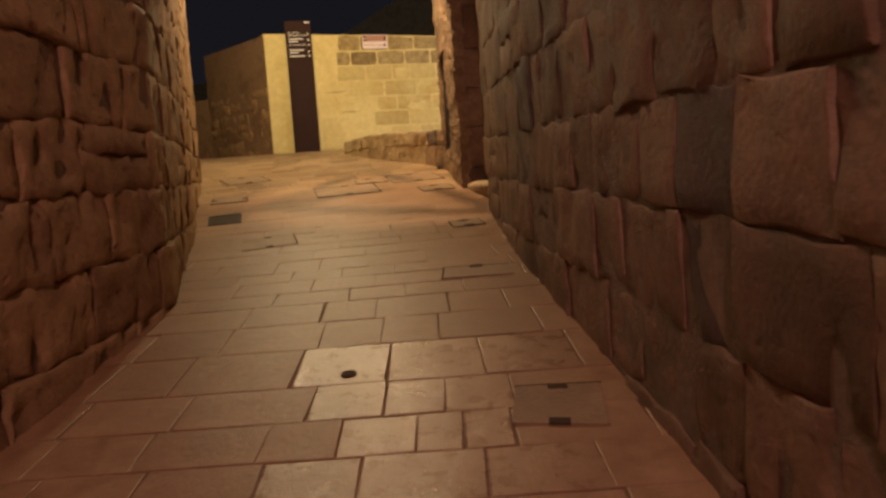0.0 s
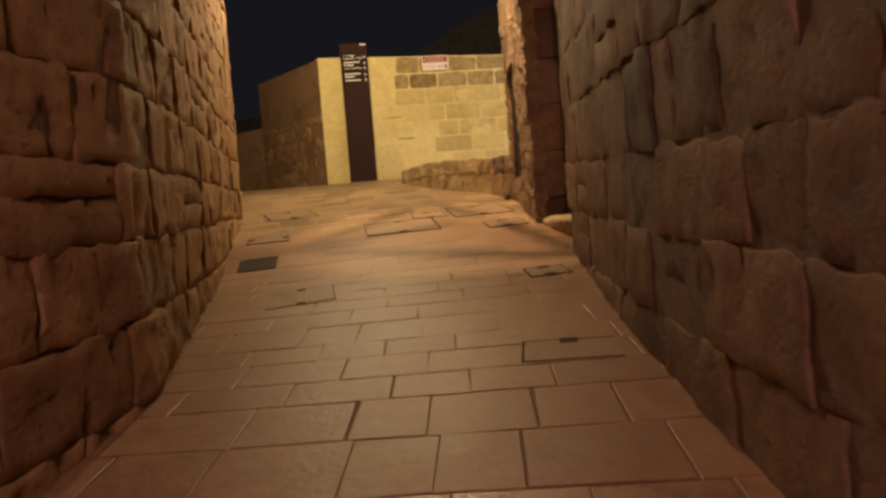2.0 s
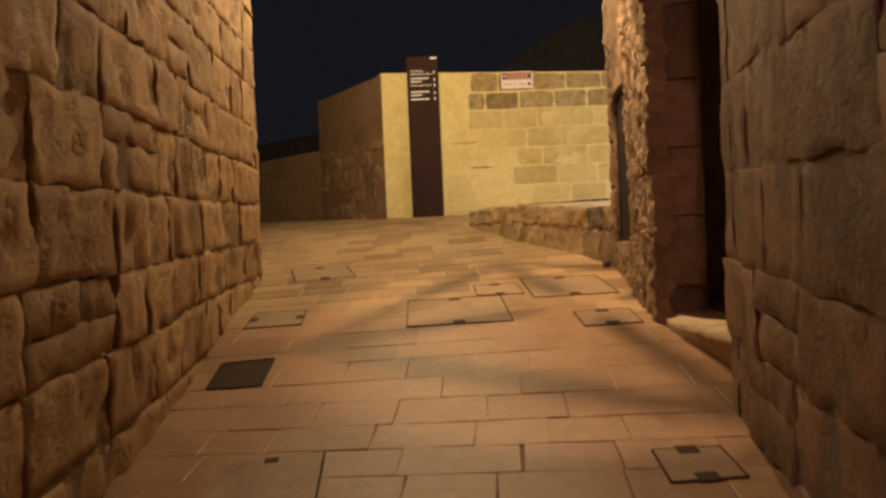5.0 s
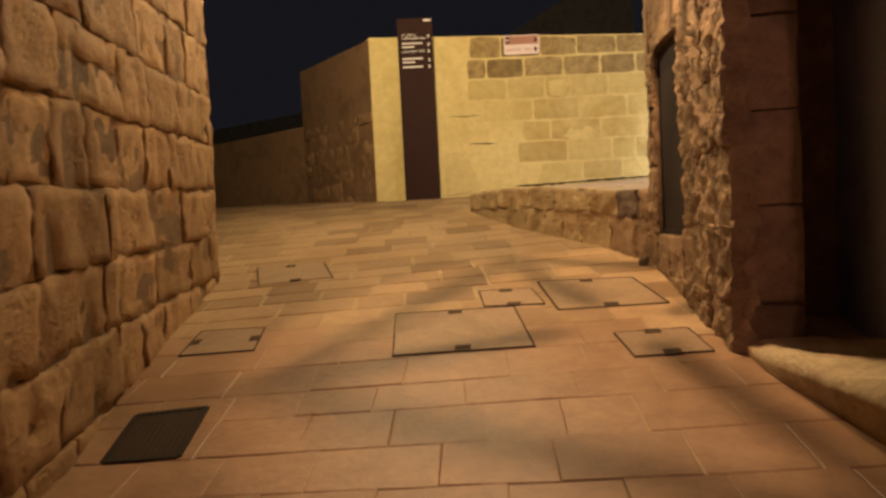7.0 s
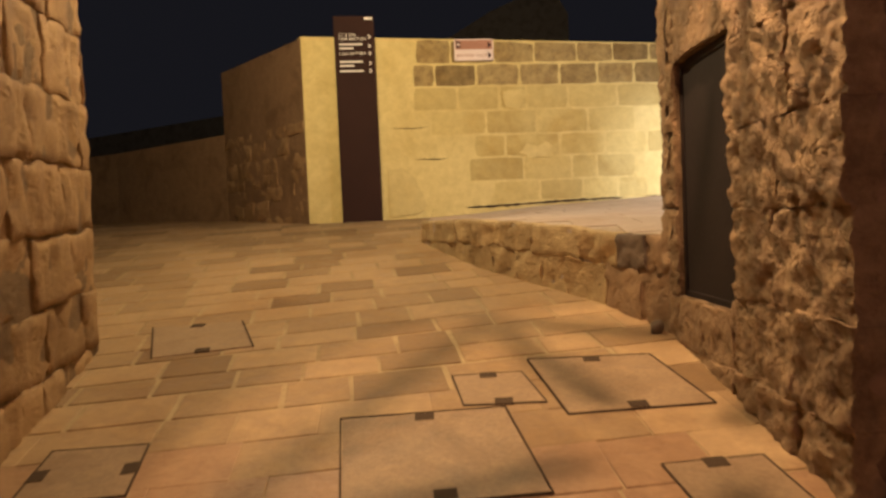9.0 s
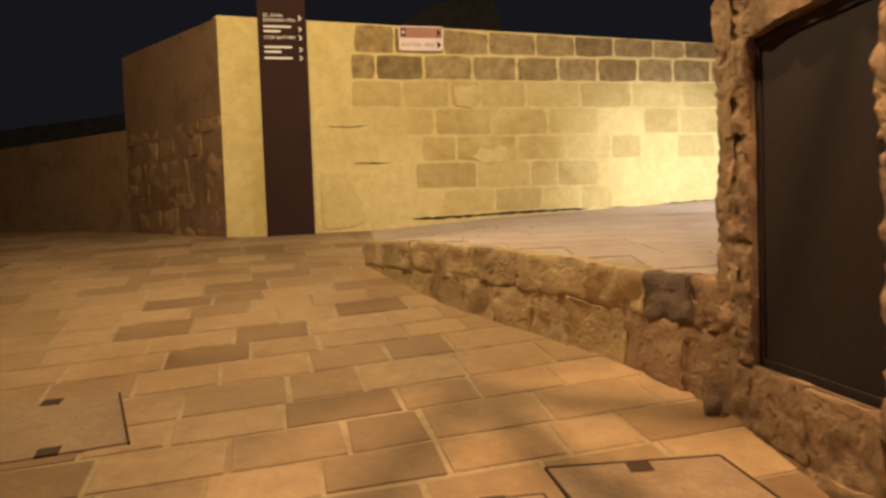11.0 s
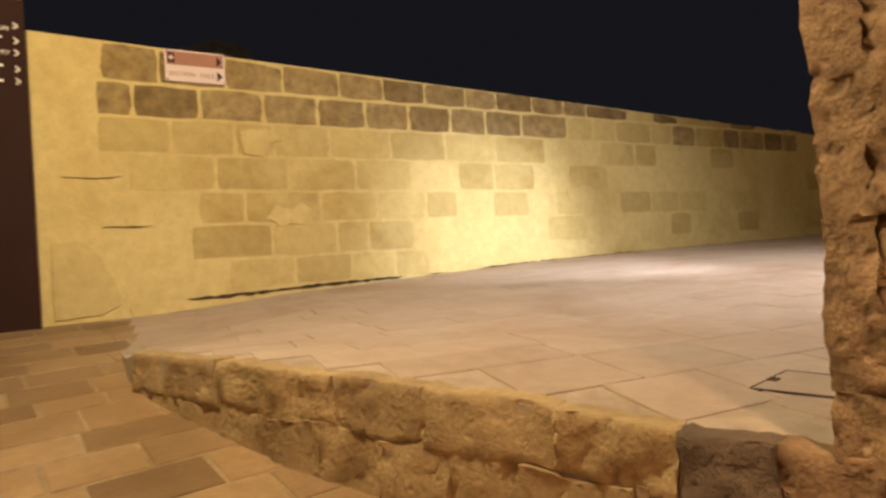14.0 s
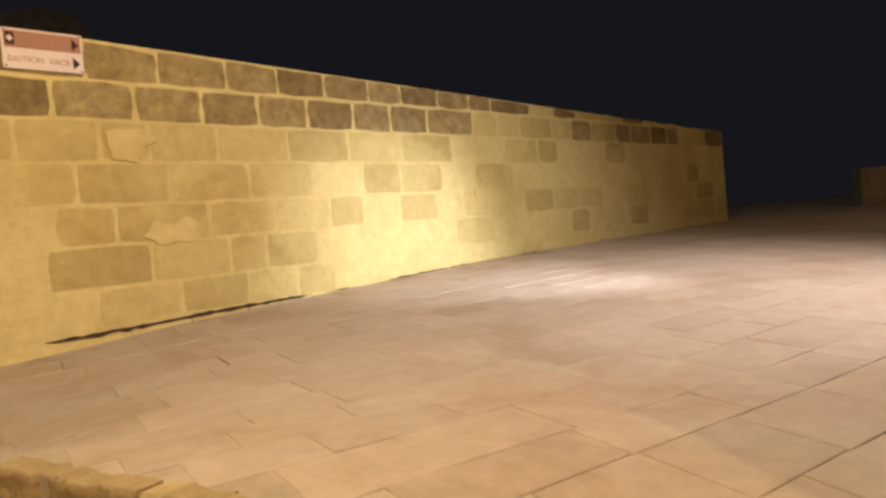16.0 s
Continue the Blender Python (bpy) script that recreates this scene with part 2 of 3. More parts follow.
def hewn(at, u0, u1, lo, hi, rnd, rough=0.012, drop=0.03, gap=0.008, push=0.0, res=0.06, scar=0.0, erode=0.0, wander=0.012, tilt=0.012, depth=0.12, rim=0.008, worn=0.18):
    """One hewn stone of a wall: a flat but weathered face, scars and pits, edges that wander. lo and hi give its bed lines along the way."""
    off = Vector([rnd.uniform(-50, 50) for _ in range(3)])
    ta, tb = rnd.uniform(-tilt, tilt), rnd.uniform(-tilt, tilt)
    um = (u0 + u1) / 2
    w, h = u1 - u0, hi(um) - lo(um)
    nu, nz = max(4, int(w / res)), max(4, int(h / res))
    bm = bmesh.new()
    grid = []
    for j, b in enumerate(spots(nz, h, rim)):
        row = []
        for i, a in enumerate(spots(nu, w, rim)):
            u = u0 + gap + (w - 2 * gap) * a
            z = lo(u) + gap + (hi(u) - lo(u) - 2 * gap) * b
            here = Vector((u, z, 0))
            k = noise.noise(Vector((z * 6, 1, 3)) + off) * max(0, 1 - 5 * a) - noise.noise(Vector((z * 6, 5, 8)) + off) * max(0, 5 * a - 4)
            m = noise.noise(Vector((u * 6, 2, 4)) + off) * max(0, 1 - 5 * b) - noise.noise(Vector((u * 6, 7, 9)) + off) * max(0, 5 * b - 4)
            d = push + ta * (a - 0.5) + tb * (b - 0.5) + rough * noise.fractal(here * 4.0 + off, 0.9, 2.1, 4)
            if scar:
                d -= scar * 2.2 * max(0.0, noise.noise(Vector((u * 11, z * 2.6, 7)) + off) - 0.22)
                d -= scar * 2.0 * max(0.0, noise.noise(Vector((u * 9, z * 9, 17)) + off) - 0.25)
            if erode:
                d += erode * noise.fractal(here * 9.0 + off, 0.5, 2.2, 4) - erode * 2.0 * max(0.0, noise.noise(here * 24.0 + off) - 0.05)
            d -= worn * max(0.0, 0.06 - math.hypot(min(a, 1 - a) * w, min(b, 1 - b) * h))
            if i in (0, nu) or j in (0, nz):
                d -= (drop if j in (0, nz) else 0.4 * drop) * (0.6 + 0.8 * noise.noise(here * 5 + off))
            p, out = at(u + wander * k)
            row.append(bm.verts.new(p + out * d + Vector((0, 0, z + wander * m))))
        grid.append(row)
    for j in range(nz):
        for i in range(nu):
            f = bm.faces.new((grid[j][i], grid[j][i + 1], grid[j + 1][i + 1], grid[j + 1][i]))
            f.smooth = 0 < i < nu - 1 and 0 < j < nz - 1
    ring = grid[0][:-1] + [r[-1] for r in grid[:-1]] + grid[-1][:0:-1] + [r[0] for r in grid[:0:-1]]
    back = [bm.verts.new(v.co - at(u0)[1] * depth) for v in ring]
    for i in range(len(ring)):
        q = (i + 1) % len(ring)
        bm.faces.new((ring[i], back[i], back[q], ring[q]))
    return bm


def masonry(parent, line, side, beds, widths, material, seed, slope=0.0, start=None, pushes=(0.0, 0.0), shaded=(), split=0.0, **face):
    """Courses of hewn stones between the bed heights, each stone an object of its own. slope: rise of the beds along y;
    shaded: (u0, u1, z0, z1), where darker stones stand in for shade.
    """
    rnd = random.Random(seed)
    length, at = follow(line, side)
    for c0, c1 in zip(beds, beds[1:]):
        def bed(c):
            return lambda u: c + slope * (at(u)[0].y - 8.7) + 0.012 * noise.noise(Vector((u * 1.3, c * 5, 2)))
        lo, hi = bed(c0), bed(c1)
        joints = [0.0]
        deep = [q for q in shaded if q[2] < lo((q[0] + q[1]) / 2) + 0.2 < q[3]]
        stops = sorted([v for q in deep for v in q[:2]] + [length])
        while joints[-1] < length - 0.01:
            nxt = joints[-1] + rnd.uniform(*widths)
            stop = min(v for v in stops if v > joints[-1] + 0.01)
            joints.append(stop if stop - nxt < widths[0] * 0.7 else nxt)
        for u0, u1 in zip(joints, joints[1:]):
            um = (u0 + u1) / 2
            p = at(um)[0]
            if hi(um) < (floor_z(p.x, p.y) if start is None else start) + 0.02:
                continue
            push = rnd.uniform(*pushes)
            levels = [lo, hi]
            if rnd.random() < split:
                f = rnd.uniform(0.4, 0.6)
                levels = [lo, lambda u, f=f: lo(u) + (hi(u) - lo(u)) * f, hi]
            for a, b in zip(levels, levels[1:]):
                part("stone", hewn(at, u0, u1, a, b, rnd, push=push, **face), SHADE_STONE if any(q[0] <= um <= q[1] for q in deep) else material, parent)


# ---- ground ----
gx = [-90, -30, -12, -6, -3, -1, 1, 4, 10, 20, 40, 90]
gy = [-60, -5, 0, 3.41, 6, 8, 9.2, 11, 12.5, 14.48, 17.2, 20, 24, 60, 120]
ground = raw("ground", [(x, y, floor_z(x, y) - 0.007) for y in gy for x in gx],
             [(j * 12 + i, j * 12 + i + 1, j * 12 + i + 13, j * 12 + i + 12) for j in range(14) for i in range(11)], JOINT)
ground.data.materials.append(PALE_JOINT)
for f in ground.data.polygons:
    f.material_index = 1 if f.center.y > 8.0 else 0
tagged(ground, "sloping alley ground with pale mortar between worn paving stones", "ground", kind="structure")

# terrace: a raised paved sheet behind the low ledge, with a skirt
LEDGE = ((-2.02, 14.60), (-1.31, 13.20), (-0.84, 12.56), (-0.33, 11.92), (0.06, 11.14))


def ledge_x(y):
    if y > 14.6:
        return -2.02 - 0.12 * (y - 14.6)
    return wall_x(LEDGE[::-1], y) if y > 11.12 else 0.3


ty = [11.2, 11.30, 11.64, 11.92, 12.24, 12.56, 12.88, 13.2, 13.55, 13.9, 14.25, 14.6, 14.9, 15.2, 15.55, 15.9, 16.4, 17.0, 17.8, 18.8, 20.0, 22.0, 26.0]
tx = [0.0, 0.2, 0.4, 0.6, 0.85, 1.1, 1.4, 1.8, 2.3, 3.0, 3.7, 4.5, 7.0, 11.0, 16.0, 26.0, 45.0]
tv, tf = [], []
for y in ty:
    x0 = ledge_x(y)
    x0 += 0.035 if y < 14.7 else 0.0
    tv.append((x0, y, terrace_z(x0, y) - 0.75))
    for d in tx:
        x = x0 + d if d < 2 else max(d + min(0, x0) * 0.5, x0 + 1.9 + 0.01 * d)
        tv.append((x, y, terrace_z(x, y) - 0.008))
c = len(tx) + 1
for j in range(len(ty) - 1):
    for i in range(c - 1):
        tf.append((j * c + i, j * c + i + 1, (j + 1) * c + i + 1, (j + 1) * c + i))
terrace = tagged(raw("pavement_terrace", tv, tf, TERRACE_JOINT), "raised pale stone terrace beside the alley", "pavement", kind="structure")

# ---- large walls ----
def solid(name, outline, z0, z1, material, label, category="wall"):
    bm = bmesh.new()
    prism(bm, outline, z0, z1)
    return tagged(part(name, bm, material, None), label, category, kind="structure")


def inset(line, d):
    return [(x + d, y) for x, y in line]


wall_left = solid("wall_left", inset(LEFT_LINE, -0.026) + [(-9.0, 12.9), (-9.0, -4.0)], -1.2, 6.6, MORTAR, "tall rough limestone alley wall with deep eroded joints")
wall_right = solid("wall_right", inset(RIGHT_LINE[::-1], 0.012) + [(6.0, -4.0), (6.0, 7.66), (0.52, 7.66)], -1.2, 6.6, GREY_MORTAR, "dark rough limestone alley wall of large blocks")
PIER_A, PIER_B = (0.235, 9.18), (0.035, 11.29)
solid("wall_back", [(-2.6, -4.0), (-2.6, -4.4), (1.4, -4.4), (1.4, -4.0)], -1.2, 6.6, RIGHT_STONE, "plain stone wall closing the alley behind")


def pier_x(y):
    return PIER_A[0] + (PIER_B[0] - PIER_A[0]) * (y - PIER_A[1]) / (PIER_B[1] - PIER_A[1])


# the pier is built round the recess that holds the dark board
RY0, RY1, RZ0, RZ1 = 10.22, 11.02, 2.06, 3.53
bm = bmesh.new()
d = 0.025
prism(bm, [(pier_x(9.24) + d, 9.24), (pier_x(RY0) + d, RY0), (5.0, RY0), (5.0, 9.80), (0.62, 9.80), (0.62, 9.24)], 0.8, 6.6)
prism(bm, [(pier_x(RY1) + d, RY1), (pier_x(11.24) + d, 11.24), (5.0, 11.24), (5.0, RY1)], 0.8, 6.6)
prism(bm, [(pier_x(RY0) + d, RY0), (pier_x(RY1) + d, RY1), (5.0, RY1), (5.0, RY0)], 0.8, RZ0)
prism(bm, [(pier_x(RY0) + d, RY0), (pier_x(RY1) + d, RY1), (5.0, RY1), (5.0, RY0)], RZ1, 6.6)
prism(bm, [(pier_x(RY0) + 0.22, RY0), (pier_x(RY1) + 0.22, RY1), (5.0, RY1), (5.0, RY0)], RZ0, RZ1)
wall_pier = tagged(part("wall_pier", bm, MORTAR, None), "eroded honey-coloured limestone corner of a building", "wall", kind="structure")
# dark passage beside the pier
solid("wall_passage", [(1.0, 7.69), (1.3, 7.69), (1.3, 9.80), (1.0, 9.80)], 0.6, 6.6, PASSAGE, "dark grey-blue plastered wall at the back of a recess")

# the boundary wall of the terrace
WK, WC = 0.209, 18.099


def wall_y(x):
    return WK * x + WC


def wall_top(x, y=0):
    return 5.50 - 0.026 * (x + 2.0)


xs0, xs1, xs2 = -4.12, -2.42, 12.35
bm = bmesh.new()
t_ = 0.42
prism(bm, [(xs0, wall_y(xs0)), (xs2, wall_y(xs2)), (xs2 - 0.09, wall_y(xs2) + t_), (xs0 - 0.25, wall_y(xs0) + t_)], 2.2, lambda x, y: wall_top(x) + (0.04 if x < -3 else -0.03))
wall_far = tagged(part("wall_terrace", bm, RENDER_COAT, None), "lamp-lit yellow limestone boundary wall with pale mortar joints", "wall", kind="structure")
SIDE = ((-4.12, wall_y(-4.12)), (-6.25, 19.20), (-9.6, 21.2), (-22.0, 27.0))
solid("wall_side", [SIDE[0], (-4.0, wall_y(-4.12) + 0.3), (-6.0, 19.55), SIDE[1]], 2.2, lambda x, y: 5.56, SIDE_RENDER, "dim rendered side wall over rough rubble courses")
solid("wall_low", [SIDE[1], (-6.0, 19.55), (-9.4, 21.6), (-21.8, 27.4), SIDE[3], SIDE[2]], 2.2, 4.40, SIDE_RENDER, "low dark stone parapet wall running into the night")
solid("wall_distant", [(17.6, 20.2), (26.0, 14.0), (26.4, 14.4), (18.0, 20.6)], 2.4, 4.05, FAR_STONE, "low stone wall at the far side of the terrace")

# dark buildings against the night sky
hall = new("distant_building")
tagged(hall, "dark unlit building with a curved roof behind the wall", "building")
bm = bmesh.new()
prof = [(-13.0, 0), (-13.0, 14.5), (-6.8, 17.3), (-1.6, 20.2), (1.6, 21.4), (4.2, 21.0), (5.0, 19.6), (5.3, 0)]
fr = [bm.verts.new((x, 66, z)) for x, z in prof]
bk = [bm.verts.new((x, 82, z)) for x, z in prof]
bm.faces.new(fr)
bm.faces.new(bk[::-1])
for i in range(len(prof)):
    bm.faces.new((fr[i], bk[i], bk[(i + 1) % len(prof)], fr[(i + 1) % len(prof)]))
part("wall", bm, FAR_STONE, hall)
bm = bmesh.new()
prism(bm, [(-60, 70), (-13.2, 67), (-13.2, 74), (-60, 78)], 0, lambda x, y: 10.0 + (x + 60) * 0.09)
tagged(part("distant_rampart", bm, FAR_STONE, None), "dark sloping rampart far behind the side wall", "rampart")

# ---- stones of the alley walls ----
masonry(wall_left, ((-2.085, -0.5), *LEFT_LINE[1:], (-6.2, 12.0)), 1, (0.1, 0.5, 0.92, 1.33, 1.74, 2.13, 2.55, 2.98, 3.42, 3.88, 4.3, 4.72, 5.1, 5.5, 5.9),
        (0.38, 0.95), LEFT_STONE, 11, slope=0.04, pushes=(-0.016, 0.012), split=0.08, rough=0.018, drop=0.026, gap=0.002, scar=0.042, erode=0.007, res=0.045, wander=0.035, worn=0.12)
right_u = lambda y: follow([p for p in ((0.77, -0.4), *RIGHT_LINE[1:]) if p[1] < y] + [(wall_x(RIGHT_LINE, y), y)], -1)[0]
# two areas of the right wall whose shade is painted with darker stones
SHADE_SPOTS = [(right_u(1.86), right_u(2.30), 0.7, 1.5), (right_u(4.70), right_u(5.16), 1.3, 2.5)]
masonry(wall_right, ((0.77, -0.4), *RIGHT_LINE[1:]), -1, (0.0, 0.42, 0.80, 1.20, 1.62, 2.02, 2.50, 2.98, 3.42, 3.9, 4.4, 5.0),
        (0.34, 0.80), RIGHT_STONE, 23, slope=0.05, pushes=(-0.016, 0.012), split=0.12, shaded=SHADE_SPOTS,
        rough=0.018, drop=0.008, gap=0.001, scar=0.026, res=0.055, wander=0.04, depth=0.16, worn=0.1)
masonry(wall_right, ((0.46, 7.70), (1.0, 7.70)), -1, (0.9, 1.35, 1.8, 2.2, 2.7, 3.2, 3.7, 4.2, 5.0), (0.30, 0.6), RIGHT_STONE, 24, start=0.0, rough=0.015, scar=0.02)


# pier: eroded stones round the recess, on the corner towards the passage and on the terrace end
PU = Vector((PIER_B[0] - PIER_A[0], PIER_B[1] - PIER_A[1])).normalized()


def on_pier(y):
    return (pier_x(y), y)


WORN_FACE = dict(start=0.0, rough=0.014, drop=0.004, gap=0.0, res=0.024, wander=0.02, depth=0.14, worn=0.12)
masonry(wall_pier, (on_pier(9.18), on_pier(RY0)), -1, (1.2, 1.75, 2.15, 2.6, 3.0, 3.45, 3.9, 4.4, 5.2, 6.0), (0.40, 0.62), PIER_STONE, 31, erode=0.024, pushes=(-0.006, 0.012), **WORN_FACE)
masonry(wall_pier, (on_pier(RY1), on_pier(11.29)), -1, (1.5, 2.06, 2.62, 3.1, 3.53, 4.1, 5.0, 6.0), (0.3, 0.4), PIER_STONE, 32, erode=0.020, **WORN_FACE)
masonry(wall_pier, (on_pier(RY0), on_pier(RY1)), -1, (1.4, 1.75, RZ0), (0.36, 0.5), PIER_STONE, 33, erode=0.010, **WORN_FACE)
masonry(wall_pier, (on_pier(RY0), on_pier(RY1)), -1, (RZ1, 4.0, 4.6, 5.3, 6.0), (0.5, 0.9), PIER_STONE, 34, erode=0.008, **WORN_FACE)
masonry(wall_pier, ((0.25, 9.20), (0.62, 9.20)), 1, (1.2, 1.72, 2.25, 2.78, 3.3, 3.85, 4.4, 5.2, 6.0), (0.5, 0.8), RIGHT_STONE, 35, start=0.0, rough=0.012, drop=0.012, gap=0.004)
masonry(wall_pier, ((0.05, 11.27), (3.2, 11.27)), -1, (1.9, 2.3, 2.72, 3.1, 3.5, 3.9, 4.4, 5.2, 6.0), (0.30, 0.52), PIER_STONE, 36, erode=0.022, **WORN_FACE)

# ---- ashlar blocks of the terrace wall ----
rnd = random.Random(5)
COURSES = ((5.12, None), (4.76, 5.12), (4.375, 4.76), (3.975, 4.375), (3.60, 3.975), (3.21, 3.60), (2.86, 3.21))
STARTS = ((-2.35, -1.79, -1.1, -0.44, 0.26, 0.87, 1.49, 2.14, 2.66, 3.32, 3.94, 4.41, 5.32, 5.96, 6.57),
          (-2.42, -2.06, -1.39, -0.69, -0.03, 0.60, 1.22, 1.87, 2.46, 3.10, 3.99, 4.53, 5.04),
          (-2.42, -1.70, -1.03, -0.59, 0.10, 0.93, 1.76, 2.6, 3.52),
          (-2.16, -1.26, -0.43, 0.42, 1.23), (-1.47, -0.96, -0.06, 0.70, 1.41), (-1.57, -0.67, 0.13, 0.55, 1.2), (-1.18, -0.42, 0.30, 0.9))
wdir = Vector((1, WK, 0)).normalized()
wout = Vector((WK, -1, 0)).normalized()


def ashlar(x0, x1, z0, z1, zt0=None, zt1=None):
    """A sawn block with worn arrises, a few millimetres proud of the render; its outline wavers."""
    bm = bmesh.new()
    base = lambda x, o: Vector((x, wall_y(x), 0)) + wout * o
    n = 3
    rows = []
    for j in range(n + 1):
        row = []
        for i in range(n + 1):
            x = x0 + (x1 - x0) * i / n
            lo, hi = z0, (z1 if zt0 is None else zt0 + (zt1 - zt0) * i / n)
            z = lo + (hi - lo) * j / n
            e = i in (0, n) or j in (0, n)
            k = (i in (0, n)) and (j in (0, n))
            x += rnd.uniform(-0.012, 0.012) + (0.012 if k else 0) * (1 if i == 0 else -1)
            z += rnd.uniform(-0.010, 0.010) + (0.008 if k else 0) * (1 if j == 0 else -1)
            row.append(bm.verts.new(base(x, 0.004 if e else 0.012 + rnd.uniform(-0.003, 0.004)) + Vector((0, 0, z))))
        rows.append(row)
    for j in range(n):
        for i in range(n):
            bm.faces.new((rows[j][i], rows[j][i + 1], rows[j + 1][i + 1], rows[j + 1][i]))
    ring = [rows[0][i] for i in range(n)] + [rows[j][n] for j in range(n)] + [rows[n][i] for i in range(n, 0, -1)] + [rows[j][0] for j in range(n, 0, -1)]
    back = [bm.verts.new(v.co - wout * 0.02) for v in ring]
    for i in range(len(ring)):
        bm.faces.new((ring[i], back[i], back[(i + 1) % len(ring)], ring[(i + 1) % len(ring)]))
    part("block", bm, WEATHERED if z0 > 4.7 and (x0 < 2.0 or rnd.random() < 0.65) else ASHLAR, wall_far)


for (z0, z1), starts in zip(COURSES, STARTS):
    starts, bare = list(starts), starts[-1]
    while starts[-1] < xs2 - 0.5:
        starts.append(starts[-1] + rnd.uniform(0.5, 0.85))
    starts[-1] = xs2 - 0.02
    for a, b in zip(starts, starts[1:]):
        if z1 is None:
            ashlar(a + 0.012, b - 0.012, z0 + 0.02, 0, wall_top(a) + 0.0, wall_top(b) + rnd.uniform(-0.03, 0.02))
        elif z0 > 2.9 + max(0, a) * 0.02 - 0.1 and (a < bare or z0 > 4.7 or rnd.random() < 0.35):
            ashlar(a + 0.02, b - 0.02, z0 + 0.016, z1 - 0.016)


# ---- ledge: hewn blocks along the terrace's edge, over rubble ----
rnd = random.Random(8)
wall_ledge = tagged(new("wall_ledge"), "low ledge of eroded limestone blocks holding the terrace", "ledge", kind="structure")
ledge_length, ledge_at = follow(LEDGE, 1)
LEDGE_SOOTY = 3.46
LEDGE_CUTS = (0.0, 0.52, 1.04, 1.42, 1.93, 2.42, 3.0, LEDGE_SOOTY, 3.76, ledge_length)


def ledge_top(u):
    p = ledge_at(u)[0]
    return terrace_z(p.x + 0.1, p.y) + 0.008 + 0.010 * noise.noise(Vector((u * 5, 3, 1))) + 0.006 * noise.noise(Vector((u * 17, 3, 1)))


def ledge_mid(u):
    p = ledge_at(u)[0]
    return max(ledge_top(u) - 0.25 + 0.03 * noise.noise(Vector((u * 3, 8, 1))), floor_z(p.x, p.y) - 0.05)


def ledge_foot(u):
    p = ledge_at(u)[0]
    return floor_z(p.x, p.y) - 0.07


for u0, u1 in zip(LEDGE_CUTS, LEDGE_CUTS[1:]):
    sooty = u0 == LEDGE_SOOTY
    part("block", hewn(ledge_at, u0, u1, ledge_mid, ledge_top, rnd, rough=0.014, drop=0.012, gap=0.001, push=rnd.uniform(-0.008, 0.008), res=0.03, scar=0.022, erode=0.012 if u0 < LEDGE_SOOTY - 0.5 else 0.024, wander=0.02, worn=0.06),
         DARK_PATCH if sooty else LEDGE_EARTHY if u0 > 3.2 else LEDGE_STONE, wall_ledge)
u0 = 0.25
while u0 < ledge_length - 0.02:
    u1 = min(ledge_length, u0 + rnd.uniform(0.28, 0.6))
    u1 = ledge_length if ledge_length - u1 < 0.15 else u1
    if ledge_mid(u0) - ledge_foot(u0) > 0.05:
        part("rubble_stone", hewn(ledge_at, u0, u1, ledge_foot, ledge_mid, rnd, rough=0.02, drop=0.0, gap=-0.008, push=-0.006, res=0.034, erode=0.016, wander=0.03, tilt=0.0, worn=0.0), LEDGE_EARTHY if u0 > 2.9 else LEDGE_STONE, wall_ledge)
    u0 = u1
# a dark lump of stone where the ledge meets the pier
bm = bmesh.new()
bmesh.ops.create_icosphere(bm, subdivisions=3, radius=0.048, matrix=pose(-0.045, 11.20, floor_z(0, 11.20) + 0.035))
for v in bm.verts:
    v.co += noise.noise_vector(v.co * 11) * 0.022 + noise.noise_vector(v.co * 21) * 0.008
for f in bm.faces:
    f.smooth = True
tagged(part("loose_stone", bm, DARK_PATCH, None), "dark lump of stone at the foot of the ledge", "stone")
# the blunt end of the ledge
end_length, end_at = follow((LEDGE[0], (LEDGE[0][0] + 0.12, LEDGE[0][1] + 0.32)), -1)
part("block", hewn(end_at, 0.0, end_length, lambda u: 2.24, lambda u: 2.55, rnd, rough=0.015, drop=0.02, res=0.04, scar=0.015), LEDGE_STONE, wall_ledge)

# ---- threshold rock in the passage: a slab whose edge overhangs a dark gap ----
bm = bmesh.new()
edge = [(0.30, 9.16), (0.33, 8.95), (0.40, 8.70), (0.47, 8.45), (0.54, 8.20), (0.60, 7.95), (0.64, 7.76)]
top_rows, steps = [], 9
for k in range(steps):
    f = k / (steps - 1)
    row = []
    for x, y in edge:
        xx = x + (0.985 - x) * f
        zz = 1.525 - 0.02 * (9.16 - y) + 0.022 * noise.noise(Vector((xx * 4, y * 4, 2))) + 0.010 * noise.noise(Vector((xx * 13, y * 13, 5)))
        zz -= 0.035 * max(0.0, 1 - f * 7)
        row.append(bm.verts.new((xx + (0.02 * noise.noise(Vector((y * 9, 3, 1))) if k == 0 else 0), y, zz)))
    top_rows.append(row)
for a, b in zip(top_rows, top_rows[1:]):
    for i in range(len(edge) - 1):
        bm.faces.new((a[i], a[i + 1], b[i + 1], b[i]))
above = top_rows[0]
for dx, dz in ((0.0, -0.06), (0.05, -0.11), (0.11, -0.18), (0.12, -0.45)):
    below = [bm.verts.new((v.co.x + dx * (0.4 + 0.2 * i) * 0.6 + 0.012 * noise.noise(v.co * 8 + Vector((0, 0, dz * 9))), v.co.y, v.co.z * 0 + 1.50 + dz)) for i, v in enumerate(top_rows[0])]
    for i in range(len(edge) - 1):
        bm.faces.new((above[i], below[i], below[i + 1], above[i + 1]))
    above = below
for f in bm.faces:
    f.smooth = True
